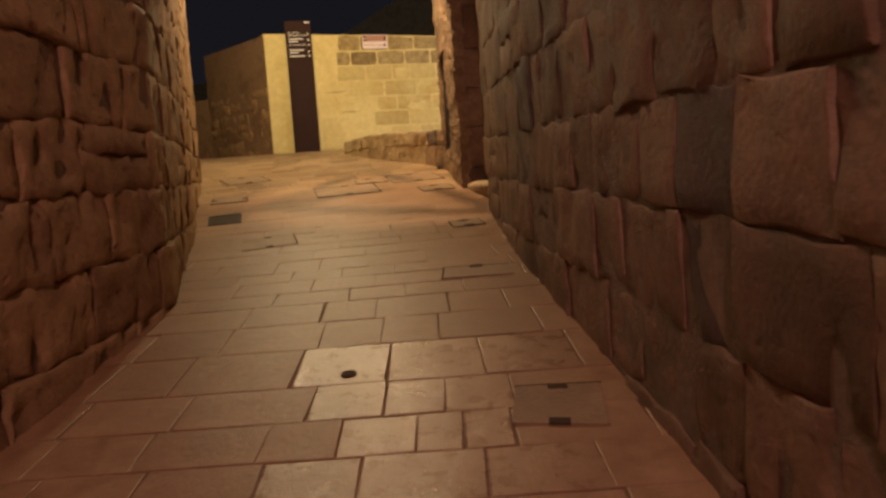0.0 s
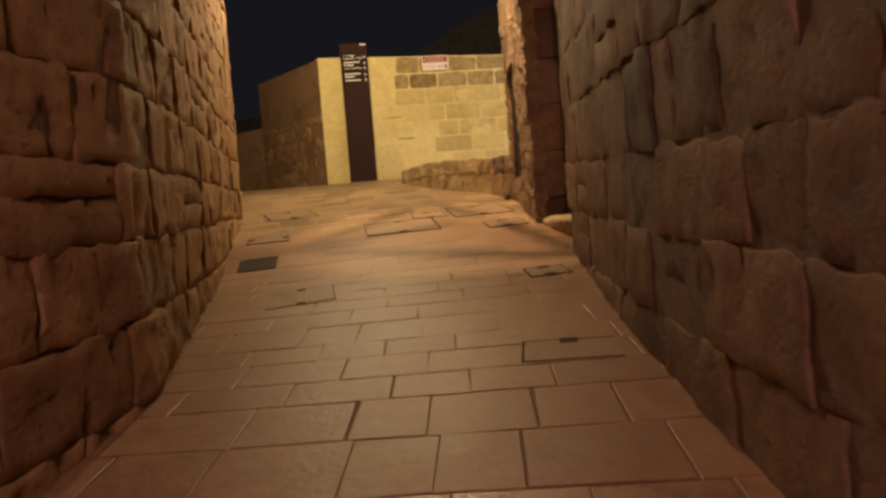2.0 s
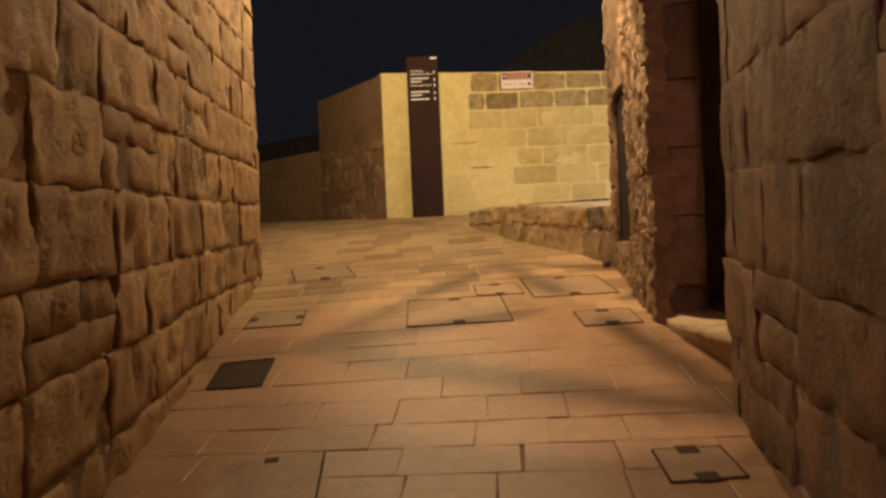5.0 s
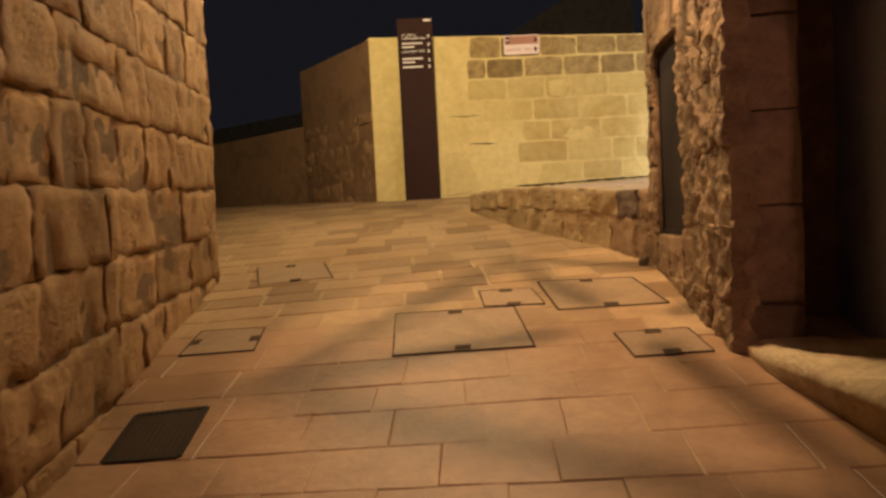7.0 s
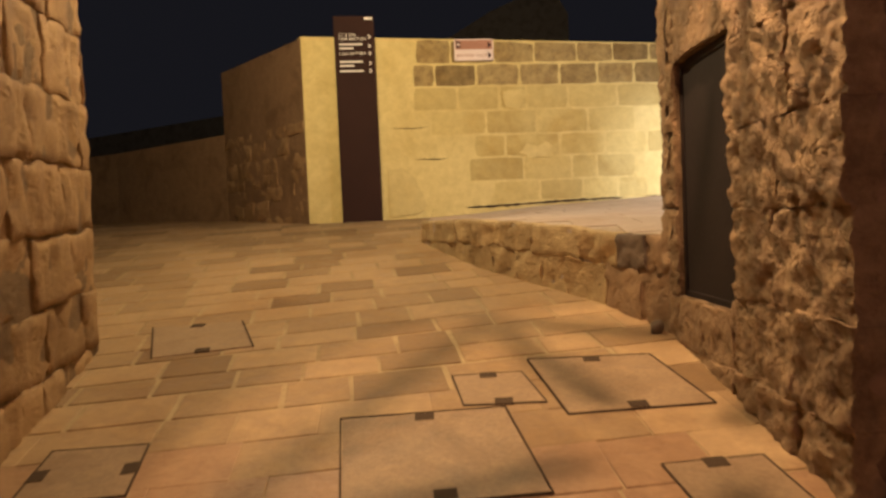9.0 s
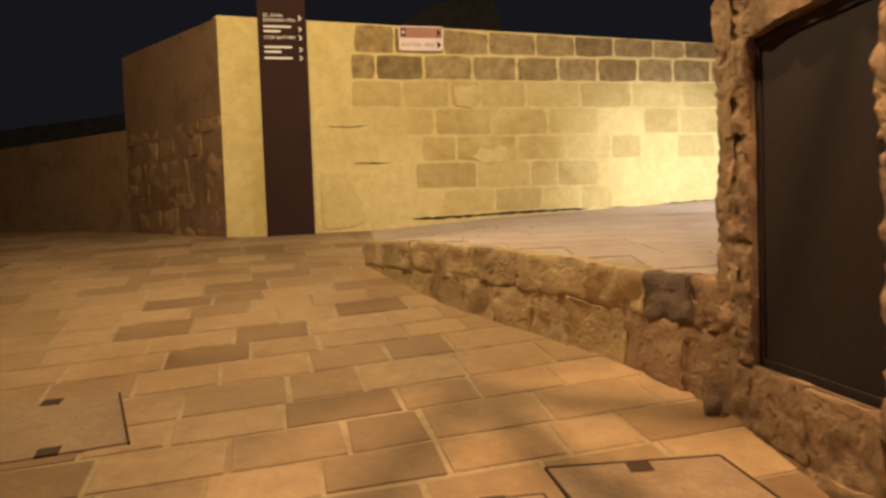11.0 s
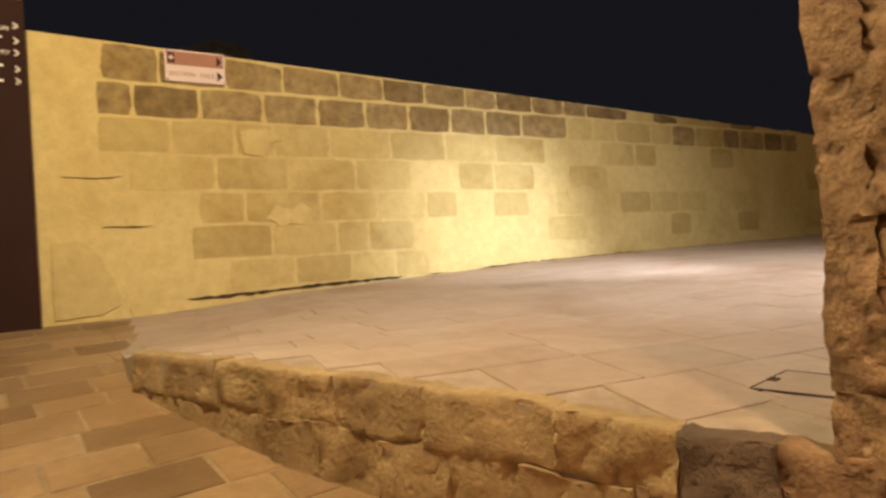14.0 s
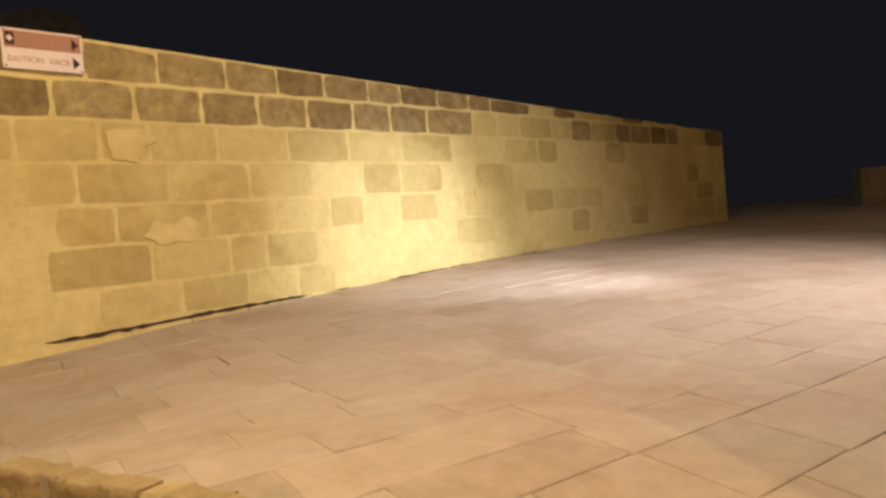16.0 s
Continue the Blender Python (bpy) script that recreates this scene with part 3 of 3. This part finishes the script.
tagged(part("threshold_stone", bm, THRESHOLD, None), "worn pale limestone threshold block in a dark doorway", "stone step")

# ---- dark board in the recess of the pier ----
board = tagged(new("shutter"), "closed dark brown board shutter set in a stone recess", "shutter")
pm = Matrix(((PU.y, PU.x, 0, pier_x(RY0)), (-PU.x, PU.y, 0, RY0), (0, 0, 1, 0), (0, 0, 0, 1)))
pw = (RY1 - RY0) / PU.y
bm = bmesh.new()
box(bm, 0.055, 0.0, RZ0 + 0.003, 0.14, pw, RZ1 - 0.003, pm, 0.004)
part("panel", bm, PANEL, board)
for y0, y1, z0, z1 in ((0, 0.045, RZ0 + 0.003, RZ1 - 0.003), (pw - 0.045, pw, RZ0 + 0.003, RZ1 - 0.003), (0.045, pw - 0.045, RZ1 - 0.05, RZ1 - 0.003), (0.045, pw - 0.045, RZ0 + 0.003, RZ0 + 0.04)):
    bm = bmesh.new()
    box(bm, 0.045, y0, z0, 0.055, y1, z1, pm, 0.002)
    part("frame", bm, PANEL, board)

# ---- lantern on a bracket of the pier: a square iron frame with a tapered foot, under a hood ----
def rod(bm, a, b, r):
    d = b - a
    m = Matrix.Translation((a + b) / 2) @ d.to_track_quat("Z", "Y").to_matrix().to_4x4()
    bmesh.ops.create_cone(bm, cap_ends=True, segments=8, radius1=r, radius2=r, depth=d.length, matrix=m)


lantern = tagged(new("wall_lantern"), "square black iron lantern on a bracket of the pier", "lantern")
corner = lambda k, r, dz: LANTERN + Vector((r * math.cos(radians(25 + 90 * k)), r * math.sin(radians(25 + 90 * k)), dz))
for k in range(4):
    bm = bmesh.new()
    rod(bm, corner(k, 0.155, -0.28), corner(k, 0.215, 0.10), 0.009)
    part("corner_bar", bm, GRATE, lantern)
    bm = bmesh.new()
    rod(bm, corner(k, 0.040, -0.37), corner(k, 0.155, -0.28), 0.010)
    part("foot_bar", bm, GRATE, lantern)
    bm = bmesh.new()
    rod(bm, corner(k, 0.155, -0.28), corner(k + 1, 0.155, -0.28), 0.009)
    part("lower_rail", bm, GRATE, lantern)
    bm = bmesh.new()
    rod(bm, corner(k, 0.215, 0.10), corner(k + 1, 0.215, 0.10), 0.011)
    part("upper_rail", bm, GRATE, lantern)
bm = bmesh.new()
base = [bm.verts.new(corner(k, 0.25, 0.115)) for k in range(4)]
tip = [bm.verts.new(corner(k, 0.05, 0.30)) for k in range(4)]
bm.faces.new(base), bm.faces.new(tip)
for k in range(4):
    bm.faces.new((base[k], base[(k + 1) % 4], tip[(k + 1) % 4], tip[k]))
part("hood", bm, GRATE, lantern)
bm = bmesh.new()
rod(bm, LANTERN + Vector((0, 0, 0.28)), LANTERN + Vector((0, 0, 0.42)), 0.016)
rod(bm, LANTERN + Vector((0, 0, 0.41)), Vector((pier_x(LANTERN.y) + 0.06, LANTERN.y, LANTERN.z + 0.41)), 0.018)
part("bracket", bm, GRATE, lantern)

# ---- totem sign ----
def on_wall(x, z, off):
    return Vector((x, wall_y(x), z)) + wout * off


def wall_pose(x, z, off):
    """Local x along the wall, y up, z out of it."""
    up = Vector((0, 0, 1))
    m = Matrix((wdir, up, wout)).transposed().to_4x4()
    m.translation = on_wall(x, z, off)
    return m


def letters(name, words, m, size, material, parent, label=""):
    cu = bpy.data.curves.new(name, "FONT")
    cu.body, cu.size, cu.extrude = words, size, 0.0015
    me = bpy.data.meshes.new_from_object(new(name + "_outline", cu))
    bpy.data.objects.remove(bpy.data.objects[name + "_outline"])
    me.materials.clear()
    me.materials.append(material)
    ob = new(name, me)
    ob.matrix_world = m
    ob.parent = parent
    return tagged(ob, label)


totem = tagged(new("totem_sign"), "tall dark brown metal totem sign with white lettering", "sign")
TX0, TX1, TZ0, TZ1, TO = -3.60, -2.985, 2.62, 5.86, 0.17
m = wall_pose(TX0, 0, TO)
tw = (TX1 - TX0) / wdir.x
bm = bmesh.new()
box(bm, 0, TZ0, -0.10, tw, TZ1, 0, m, 0.006)
part("body", bm, TOTEM, totem)
bm = bmesh.new()
box(bm, -0.03, floor_z(0, 17.3) - 0.02, -0.12, tw + 0.03, TZ0 + 0.012, 0.015, m, 0.004)
part("base_plate", bm, TOTEM, totem)
bm = bmesh.new()
box(bm, tw - 0.15, TZ1 - 0.06, 0.0005, tw - 0.02, TZ1 - 0.025, 0.003, m)
part("emblem", bm, WHITE, totem, "small white mark at the top")
for z, first, second in ((5.545, "ST. JOHN", "DEMI-BASTION"), (5.40, "", ""), (5.255, "LOW BATTERY", None), (5.13, "", ""), (4.985, "", None)):
    for k, words in enumerate((first, second)):
        if words is None:
            continue
        zz = z - 0.062 * k
        if words:
            letters("lettering", words, m @ Matrix.Translation((0.075, zz, 0.001)), 0.062, WHITE, totem, "white lettering")
        else:
            bm = bmesh.new()
            box(bm, 0.075, zz + 0.006, 0.0005, 0.075 + (0.36, 0.22)[k], zz + 0.032, 0.002, m)
            part("lettering", bm, WHITE, totem, "white line of small lettering")
    bm = bmesh.new()
    for s_ in (1, -1):
        c0 = Matrix.Translation((tw - 0.062, z + (0.02 if second is None else -0.01), 0)) @ pose(0, 0, 0, 0, 0, 40 * s_)
        box(bm, -0.045, -0.008, 0.0005, 0.004, 0.008, 0.002, m @ c0)
    part("chevron", bm, WHITE, totem, "white arrow chevron")

# ---- direction sign on the wall ----
plaque = tagged(new("direction_sign"), "small direction sign with terracotta and white bands on the wall", "sign")
m = wall_pose(-1.73, 5.17, 0.016)
bm = bmesh.new()
box(bm, 0, 0, 0.0, 0.64, 0.345, 0.014, m, 0.003)
part("plate", bm, SIGN_WHITE, plaque)
bm = bmesh.new()
box(bm, 0.02, 0.18, 0.0145, 0.62, 0.325, 0.0175, m)
part("band", bm, SIGN_RED, plaque, "terracotta upper band")
bm = bmesh.new()
box(bm, 0.03, 0.20, 0.018, 0.10, 0.31, 0.020, m)
part("pictogram", bm, SIGN_DARK, plaque, "dark square pictogram")
bm = bmesh.new()
box(bm, 0.055, 0.23, 0.0205, 0.075, 0.28, 0.022, m)
box(bm, 0.042, 0.245, 0.0205, 0.054, 0.265, 0.022, m)
box(bm, 0.076, 0.245, 0.0205, 0.088, 0.265, 0.022, m)
part("cross", bm, SIGN_WHITE, plaque)
for z in (0.25, 0.085):
    bm = bmesh.new()
    q = [m @ Vector((x, y, w)) for w in (0.0146, 0.021) for x, y in ((0.55, z - 0.055), (0.55, z + 0.055), (0.608, z))]
    v = [bm.verts.new(p) for p in q]
    for f in ((0, 1, 2), (3, 5, 4), (0, 3, 4, 1), (1, 4, 5, 2), (2, 5, 3, 0)):
        bm.faces.new([v[i] for i in f])
    part("arrow", bm, SIGN_DARK, plaque, "dark triangular arrow")
letters("lettering", "BASTION", m @ Matrix.Translation((0.035, 0.062, 0.0148)), 0.068, SIGN_RED, plaque, "brown lettering")
letters("lettering", "FACE", m @ Matrix.Translation((0.365, 0.062, 0.0148)), 0.068, SIGN_RED, plaque, "brown lettering")
for x in (0.022, 0.618):
    for z in (0.018, 0.327):
        bm = bmesh.new()
        bmesh.ops.create_cone(bm, cap_ends=True, segments=10, radius1=0.009, radius2=0.007, depth=0.006, matrix=m @ Matrix.Translation((x, z, 0.019)))
        part("screw", bm, SIGN_DARK, plaque)

# ---- cracks in the terrace wall ----
def crack(points, thick, seed):
    r = random.Random(seed)
    verts, faces = [], []
    pts = []
    for (xa, za), (xb, zb) in zip(points, points[1:]):
        steps = max(2, int(abs(xb - xa) / 0.07 + abs(zb - za) / 0.07))
        pts += [(xa + (xb - xa) * i / steps, za + (zb - za) * i / steps) for i in range(steps)]
    pts.append(points[-1])
    for i, (x, z) in enumerate(pts):
        h = thick * r.uniform(0.35, 1.0) * min(1, i / 3 + 0.1, (len(pts) - 1 - i) / 3 + 0.1)
        z += r.uniform(-0.007, 0.007)
        for o in (0.006, 0.0145):
            verts += [on_wall(x, z - h, o), on_wall(x, z + h * 0.6, o)]
    for i in range(len(pts) - 1):
        a = i * 4
        faces += [(a + 2, a + 6, a + 7, a + 3), (a, a + 4, a + 6, a + 2), (a + 1, a + 3, a + 7, a + 5)]
    raw("crack", verts, faces, DARK_GAP, wall_far)


crack(((-1.64, 2.80), (-0.9, 2.815), (-0.3, 2.84), (1.05, 2.865)), 0.028, 1)
crack(((1.25, 2.87), (1.7, 2.875)), 0.010, 9)
crack(((0.25, 2.855), (0.28, 2.78)), 0.02, 10)
crack(((-0.36, 2.84), (-0.34, 2.74)), 0.02, 2)
crack(((-0.95, 2.815), (-0.92, 2.74)), 0.016, 3)
crack(((2.2, 2.90), (3.2, 2.93), (4.4, 2.955), (7.4, 2.995)), 0.016, 4)
crack(((-2.42, 3.60), (-1.92, 3.605)), 0.011, 5)
crack(((-2.75, 4.12), (-2.45, 4.10), (-2.2, 4.13)), 0.008, 6)
crack(((-3.80, 3.98), (-3.79, 3.70)), 0.006, 7)
crack(((-2.20, 2.76), (-2.17, 2.66)), 0.03, 8)

# ---- remnants of render over the blocks, and a darker mend beside the totem sign ----
def render_patch(points, material, seed):
    off = Vector((seed * 3.7, 1, 2))
    bm = bmesh.new()
    front = []
    for (xa, za), (xb, zb) in zip(points, points[1:] + points[:1]):
        for k in range(5):
            f = k / 5
            x, z = xa + (xb - xa) * f, za + (zb - za) * f
            front.append((x + 0.05 * noise.noise(Vector((x * 7, z * 7, 0)) + off), z + 0.05 * noise.noise(Vector((x * 7, z * 7, 9)) + off)))
    top = [bm.verts.new(on_wall(x, z, 0.019)) for x, z in front]
    low = [bm.verts.new(on_wall(x, z, 0.002)) for x, z in front]
    bm.faces.new(top)
    for k in range(len(top)):
        bm.faces.new((top[k - 1], top[k], low[k], low[k - 1]))
    part("render_patch", bm, material, wall_far)


render_patch([(-1.02, 4.66), (-0.62, 4.70), (-0.50, 4.58), (-0.66, 4.50), (-0.72, 4.38), (-0.92, 4.42)], RENDER_COAT, 1)
render_patch([(-0.74, 3.66), (-0.62, 3.80), (-0.44, 3.74), (-0.30, 3.84), (-0.12, 3.70), (-0.20, 3.60), (-0.60, 3.58)], RENDER_COAT, 2)
render_patch([(-2.86, 3.46), (-2.52, 3.44), (-2.34, 3.10), (-2.26, 2.86), (-2.40, 2.72), (-2.86, 2.70)], MEND, 3)
render_patch([(3.9, 4.0), (4.35, 4.05), (4.5, 3.85), (4.0, 3.75)], RENDER_COAT, 4)

# ---- covers, grate and holes in the paving ----
def strip(bm, p, q, w, h, zf):
    """A thin dark line on the ground from p to q."""
    p, q = Vector(p), Vector(q)
    s_ = (q - p).normalized().orthogonal() * w / 2
    low = [bm.verts.new((v.x, v.y, zf(v.x, v.y) - 0.004)) for v in (p + s_, q + s_, q - s_, p - s_)]
    up = [bm.verts.new((v.co.x, v.co.y, v.co.z + 0.004 + h)) for v in low]
    bm.faces.new(up)
    for i in range(4):
        bm.faces.new((low[i], low[(i + 1) % 4], up[(i + 1) % 4], up[i]))


def cover(corners, holes, label, zf=floor_z, gap=0.008, sides=(0, 1, 2, 3), hole=(0.10, 0.075), material=None):
    """A stone-filled access cover: slab, dark gap round it, lifting holes on two opposite sides."""
    ob = tagged(new("manhole_cover"), label, "manhole cover", group="access covers in the paving")
    c_ = [Vector(p) for p in corners]
    mid = sum(c_, Vector((0, 0))) / 4
    bm = bmesh.new()
    prism(bm, [tuple(mid + (p - mid) * 0.975) for p in c_], lambda x, y: zf(x, y) - 0.004, lambda x, y: zf(x, y) + 0.0075)
    part("slab", bm, material or COVER_STONE, ob)
    for i in sides:
        bm = bmesh.new()
        strip(bm, c_[i], c_[(i + 1) % 4], gap * (1.0 if i % 2 == 0 else 0.75), 0.009, zf)
        part("gap", bm, DARK_GAP, ob, "dark gap round the slab")
    for i in holes:
        e = (c_[i] + c_[(i + 1) % 4]) / 2
        e += (mid - e) * 0.13
        t = (c_[(i + 1) % 4] - c_[i]).normalized()
        bm = bmesh.new()
        strip(bm, e - t * hole[0] / 2, e + t * hole[0] / 2, hole[1], 0.0105, zf)
        part("lifting_hole", bm, DARK_GAP, ob, "dark lifting hole")
    return ob


cover(((-1.73, 9.19), (-1.92, 10.01), (-1.06, 10.12), (-0.87, 9.32)), (1, 3), "large stone access cover with two dark lifting holes")
cover(((-0.30, 9.14), (-0.39, 9.53), (0.06, 9.60), (0.14, 9.21)), (1, 3), "small stone access cover beside the pier")
cover(((-0.74, 10.02), (-0.92, 10.77), (-0.17, 10.81), (0.02, 10.12)), (1, 3), "large stone access cover beside the pier")
cover(((-1.28, 10.14), (-1.37, 10.54), (-0.96, 10.58), (-0.84, 10.17)), (1, 3), "small stone access cover between larger ones")
cover(((-3.20, 9.23), (-3.31, 9.71), (-2.84, 9.77), (-2.71, 9.32)), (0, 2), "stone access cover by the rough wall")
cover(((-3.45, 10.95), (-3.78, 11.61), (-3.10, 11.71), (-2.80, 11.13)), (1, 3), "worn stone access cover at the wall's corner", gap=0.012, sides=(0, 2))
cover(((-0.13, 4.95), (-0.11, 5.27), (0.40, 5.26), (0.42, 4.96)), (1,), "worn stone access cover in the sloping alley", gap=0.01, sides=(0, 1))
cover(((0.03, 6.86), (-0.02, 7.17), (0.30, 7.22), (0.36, 6.93)), (1, 3), "small worn stone cover by the dark wall", gap=0.01)
cover(((-2.03, 6.40), (-2.16, 6.92), (-1.66, 7.10), (-1.52, 6.60)), (1, 3), "faint stone cover in the sloping alley", gap=0.008, sides=(2,), hole=(0.07, 0.055))
cover(((0.11, 2.64), (0.17, 3.0), (0.57, 2.98), (0.51, 2.57)), (1, 3), "worn stone cover at the foot of the dark wall", gap=0.006, sides=(1,), hole=(0.09, 0.05))
cover(((0.35, 11.91), (0.65, 12.01), (0.78, 11.80), (0.51, 11.63)), (0, 2), "small metal-edged cover in the terrace paving", zf=terrace_z, gap=0.004, hole=(0.05, 0.04), material=TERRACE_STONE)

grate = tagged(new("drain_grate"), "dark iron drain grate flush with the paving", "drain")
gc = [Vector(p) for p in ((-2.83, 7.98), (-2.96, 8.43), (-2.60, 8.52), (-2.48, 8.04))]
bm = bmesh.new()
prism(bm, [tuple(p) for p in gc], lambda x, y: floor_z(x, y) - 0.01, lambda x, y: floor_z(x, y) + 0.004)
part("pit", bm, DARK_GAP, grate)
for k in range(4):
    bm = bmesh.new()
    strip(bm, gc[k], gc[(k + 1) % 4], 0.03, 0.010, floor_z)
    part("frame", bm, GRATE, grate)
for k in range(1, 12):
    bm = bmesh.new()
    a, b = gc[0].lerp(gc[3], k / 12), gc[1].lerp(gc[2], k / 12)
    strip(bm, a.lerp(b, 0.03), a.lerp(b, 0.97), 0.013, 0.008, floor_z)
    part("bar", bm, GRATE, grate)
bm = bmesh.new()
bmesh.ops.create_cone(bm, cap_ends=True, segments=14, radius1=0.042, radius2=0.038, depth=0.012, matrix=pose(-0.64, 3.29, floor_z(0, 3.29) + 0.004, 8))
tagged(part("drain_hole", bm, DARK_GAP, None), "small dark round hole in the paving", "drain")

# ---- rubble face of the side wall, under its render ----
rubble = random.Random(41)
side_length, side_at = follow(SIDE[:2], -1)
wall_side = bpy.data.objects["wall_side"]
z = 2.5
while z < 4.25:
    h = rubble.uniform(0.22, 0.36)
    u = 0.03
    while u < side_length - 0.1:
        w = min(rubble.uniform(0.25, 0.6), side_length - u)
        part("stone", hewn(side_at, u, u + w, lambda q: z, lambda q: min(4.28, z + h), rubble, rough=0.02, drop=0.006, gap=0.0, push=rubble.uniform(-0.012, 0.014), scar=0.02, erode=0.012, wander=0.04, depth=0.05), LEFT_STONE, wall_side)
        u += w
    z += h

# ---- paving stones ----
rnd = random.Random(77)


def paving_span(y):
    left = wall_x(LEFT_LINE, y) + 0.02 if y < 11.1 else -11.0
    if y > 17.2:
        left = -11.0
    if y < 7.7:
        right = wall_x(RIGHT_LINE, y) + 0.05
    elif y < 9.2:
        right = 0.48
    elif y < 11.30:
        right = pier_x(y) + 0.04
    else:
        right = ledge_x(y) + (0.03 if y < 14.6 else 0.0)
    if y > 17.2:
        right = -4.2 - (y - 17.2) * 1.0
    return left, right


def slab(o, zf):
    """A worn paving stone on four plan corners: flat top, chamfered rim, short sides. 18 triangles."""
    o = [Vector((x + rnd.uniform(-0.008, 0.008), y + rnd.uniform(-0.008, 0.008))) for x, y in o]
    mid = sum(o, Vector((0, 0))) / 4
    inn = [p + (mid - p).normalized() * 0.007 for p in o]
    vs = [(p.x, p.y, zf(p.x, p.y) - 0.035) for p in o] + [(p.x, p.y, zf(p.x, p.y) - 0.003) for p in o] + [(p.x, p.y, zf(p.x, p.y) + rnd.uniform(-0.0015, 0.0015)) for p in inn]
    fs = [(8, 9, 10, 11)]
    for k in range(4):
        q = (k + 1) % 4
        fs += [(k, q, 4 + q, 4 + k), (4 + k, 4 + q, 8 + q, 8 + k)]
    return vs, fs


# the courses follow the bend of the alley: a spine that turns by fifteen degrees
SPINE = [(0.0, -4.0)]
for k in range(640):
    turn = radians(float(np.interp(-4.0 + 0.05 * k, (3.0, 9.0, 12.0), (0.0, 9.0, 15.0))))
    SPINE.append((SPINE[-1][0] - 0.05 * math.sin(turn), SPINE[-1][1] + 0.05 * math.cos(turn)))


def laid(s_, t):
    k = (t + 4.0) / 0.05
    turn = radians(float(np.interp(t, (3.0, 9.0, 12.0), (0.0, 9.0, 15.0))))
    x, y = (float(np.interp(k, range(641), [p[i] for p in SPINE])) for i in (0, 1))
    return x + s_ * math.cos(turn), y + s_ * math.sin(turn)


# the courses of the worn stretch near the start of the walk
KNOWN = {2.14: (-0.87, -0.485, -0.015, 0.42), 2.47: (-0.92, -0.60, -0.28, -0.085, 0.12), 2.80: (-0.78, -0.44, -0.155, 0.16), 3.18: (-0.92, -0.44, 0.05), 3.71: (-0.86, -0.50, -0.16)}
courses = [-2.2]
while courses[-1] < 26.0:
    t = courses[-1]
    later = [k for k in sorted(KNOWN) if k > t + 0.01]
    step = rnd.uniform(0.28, 0.46) if t < 8 else rnd.uniform(0.30, 0.40)
    if t in KNOWN:
        courses.append(later[0] if later else 4.18)
    elif later and t + step > later[0] - 0.2:
        courses.append(later[0])
    else:
        courses.append(t + step)
rest_v, rest_f = [], []
for t0, t1 in zip(courses, courses[1:]):
    cuts = list(KNOWN.get(t0, (rnd.uniform(-0.2, 0.2),)))
    while cuts[-1] < 6.0:
        cuts.append(cuts[-1] + rnd.uniform(0.36, 0.62))
    while cuts[0] > -12.0:
        cuts.insert(0, cuts[0] - rnd.uniform(0.36, 0.62))
    g_ = 0.0035 if t0 < 4.2 else 0.0015 if t0 < 10.4 else 0.013
    for s0, s1 in zip(cuts, cuts[1:]):
        o = [laid(s0 + g_, t0 + g_), laid(s1 - g_, t0 + g_), laid(s1 - g_, t1 - g_), laid(s0 + g_, t1 - g_)]
        mx, my = sum(p[0] for p in o) / 4, sum(p[1] for p in o) / 4
        left, right = paving_span(my)
        if not left - 0.3 < mx < right + 0.45:
            continue
        vs, fs = slab(o, floor_z)
        if 1.6 < my < 13.4 and -4.2 < mx:
            raw("paving_stone", vs, fs, PAVER_POLISHED if 2.1 < my < 3.75 and -0.75 < mx < 0.3 else PAVER if my < 9.6 else PAVER_UPPER, ground)
        else:
            n0 = len(rest_v)
            rest_v += vs
            rest_f += [tuple(i + n0 for i in f) for f in fs]
tagged(raw("paving_stones", rest_v, rest_f, PAVER_REST, ground), kind="stuff")

rest_v, rest_f = [], []
y = 11.40
while y < 21.0:
    step = rnd.uniform(0.32, 0.5)
    x = ledge_x(y) + 0.13 if y > 11.7 else 0.3
    end = 14.0
    while x < end:
        w = rnd.uniform(0.45, 0.9)
        if y + step < wall_y(x) - 0.02:
            vs, fs = slab([(x + 0.004, y + 0.004), (x + w - 0.004, y + 0.004), (x + w - 0.004, y + step - 0.004), (x + 0.004, y + step - 0.004)], terrace_z)
            if x < 6.0 and y < 18.0:
                raw("paving_stone", vs, fs, TERRACE_STONE, terrace)
                x += w
                continue
            n0 = len(rest_v)
            rest_v += vs
            rest_f += [tuple(i + n0 for i in f) for f in fs]
        x += w
    y += step
tagged(raw("paving_stones", rest_v, rest_f, TERRACE_PAVER, terrace), kind="stuff")
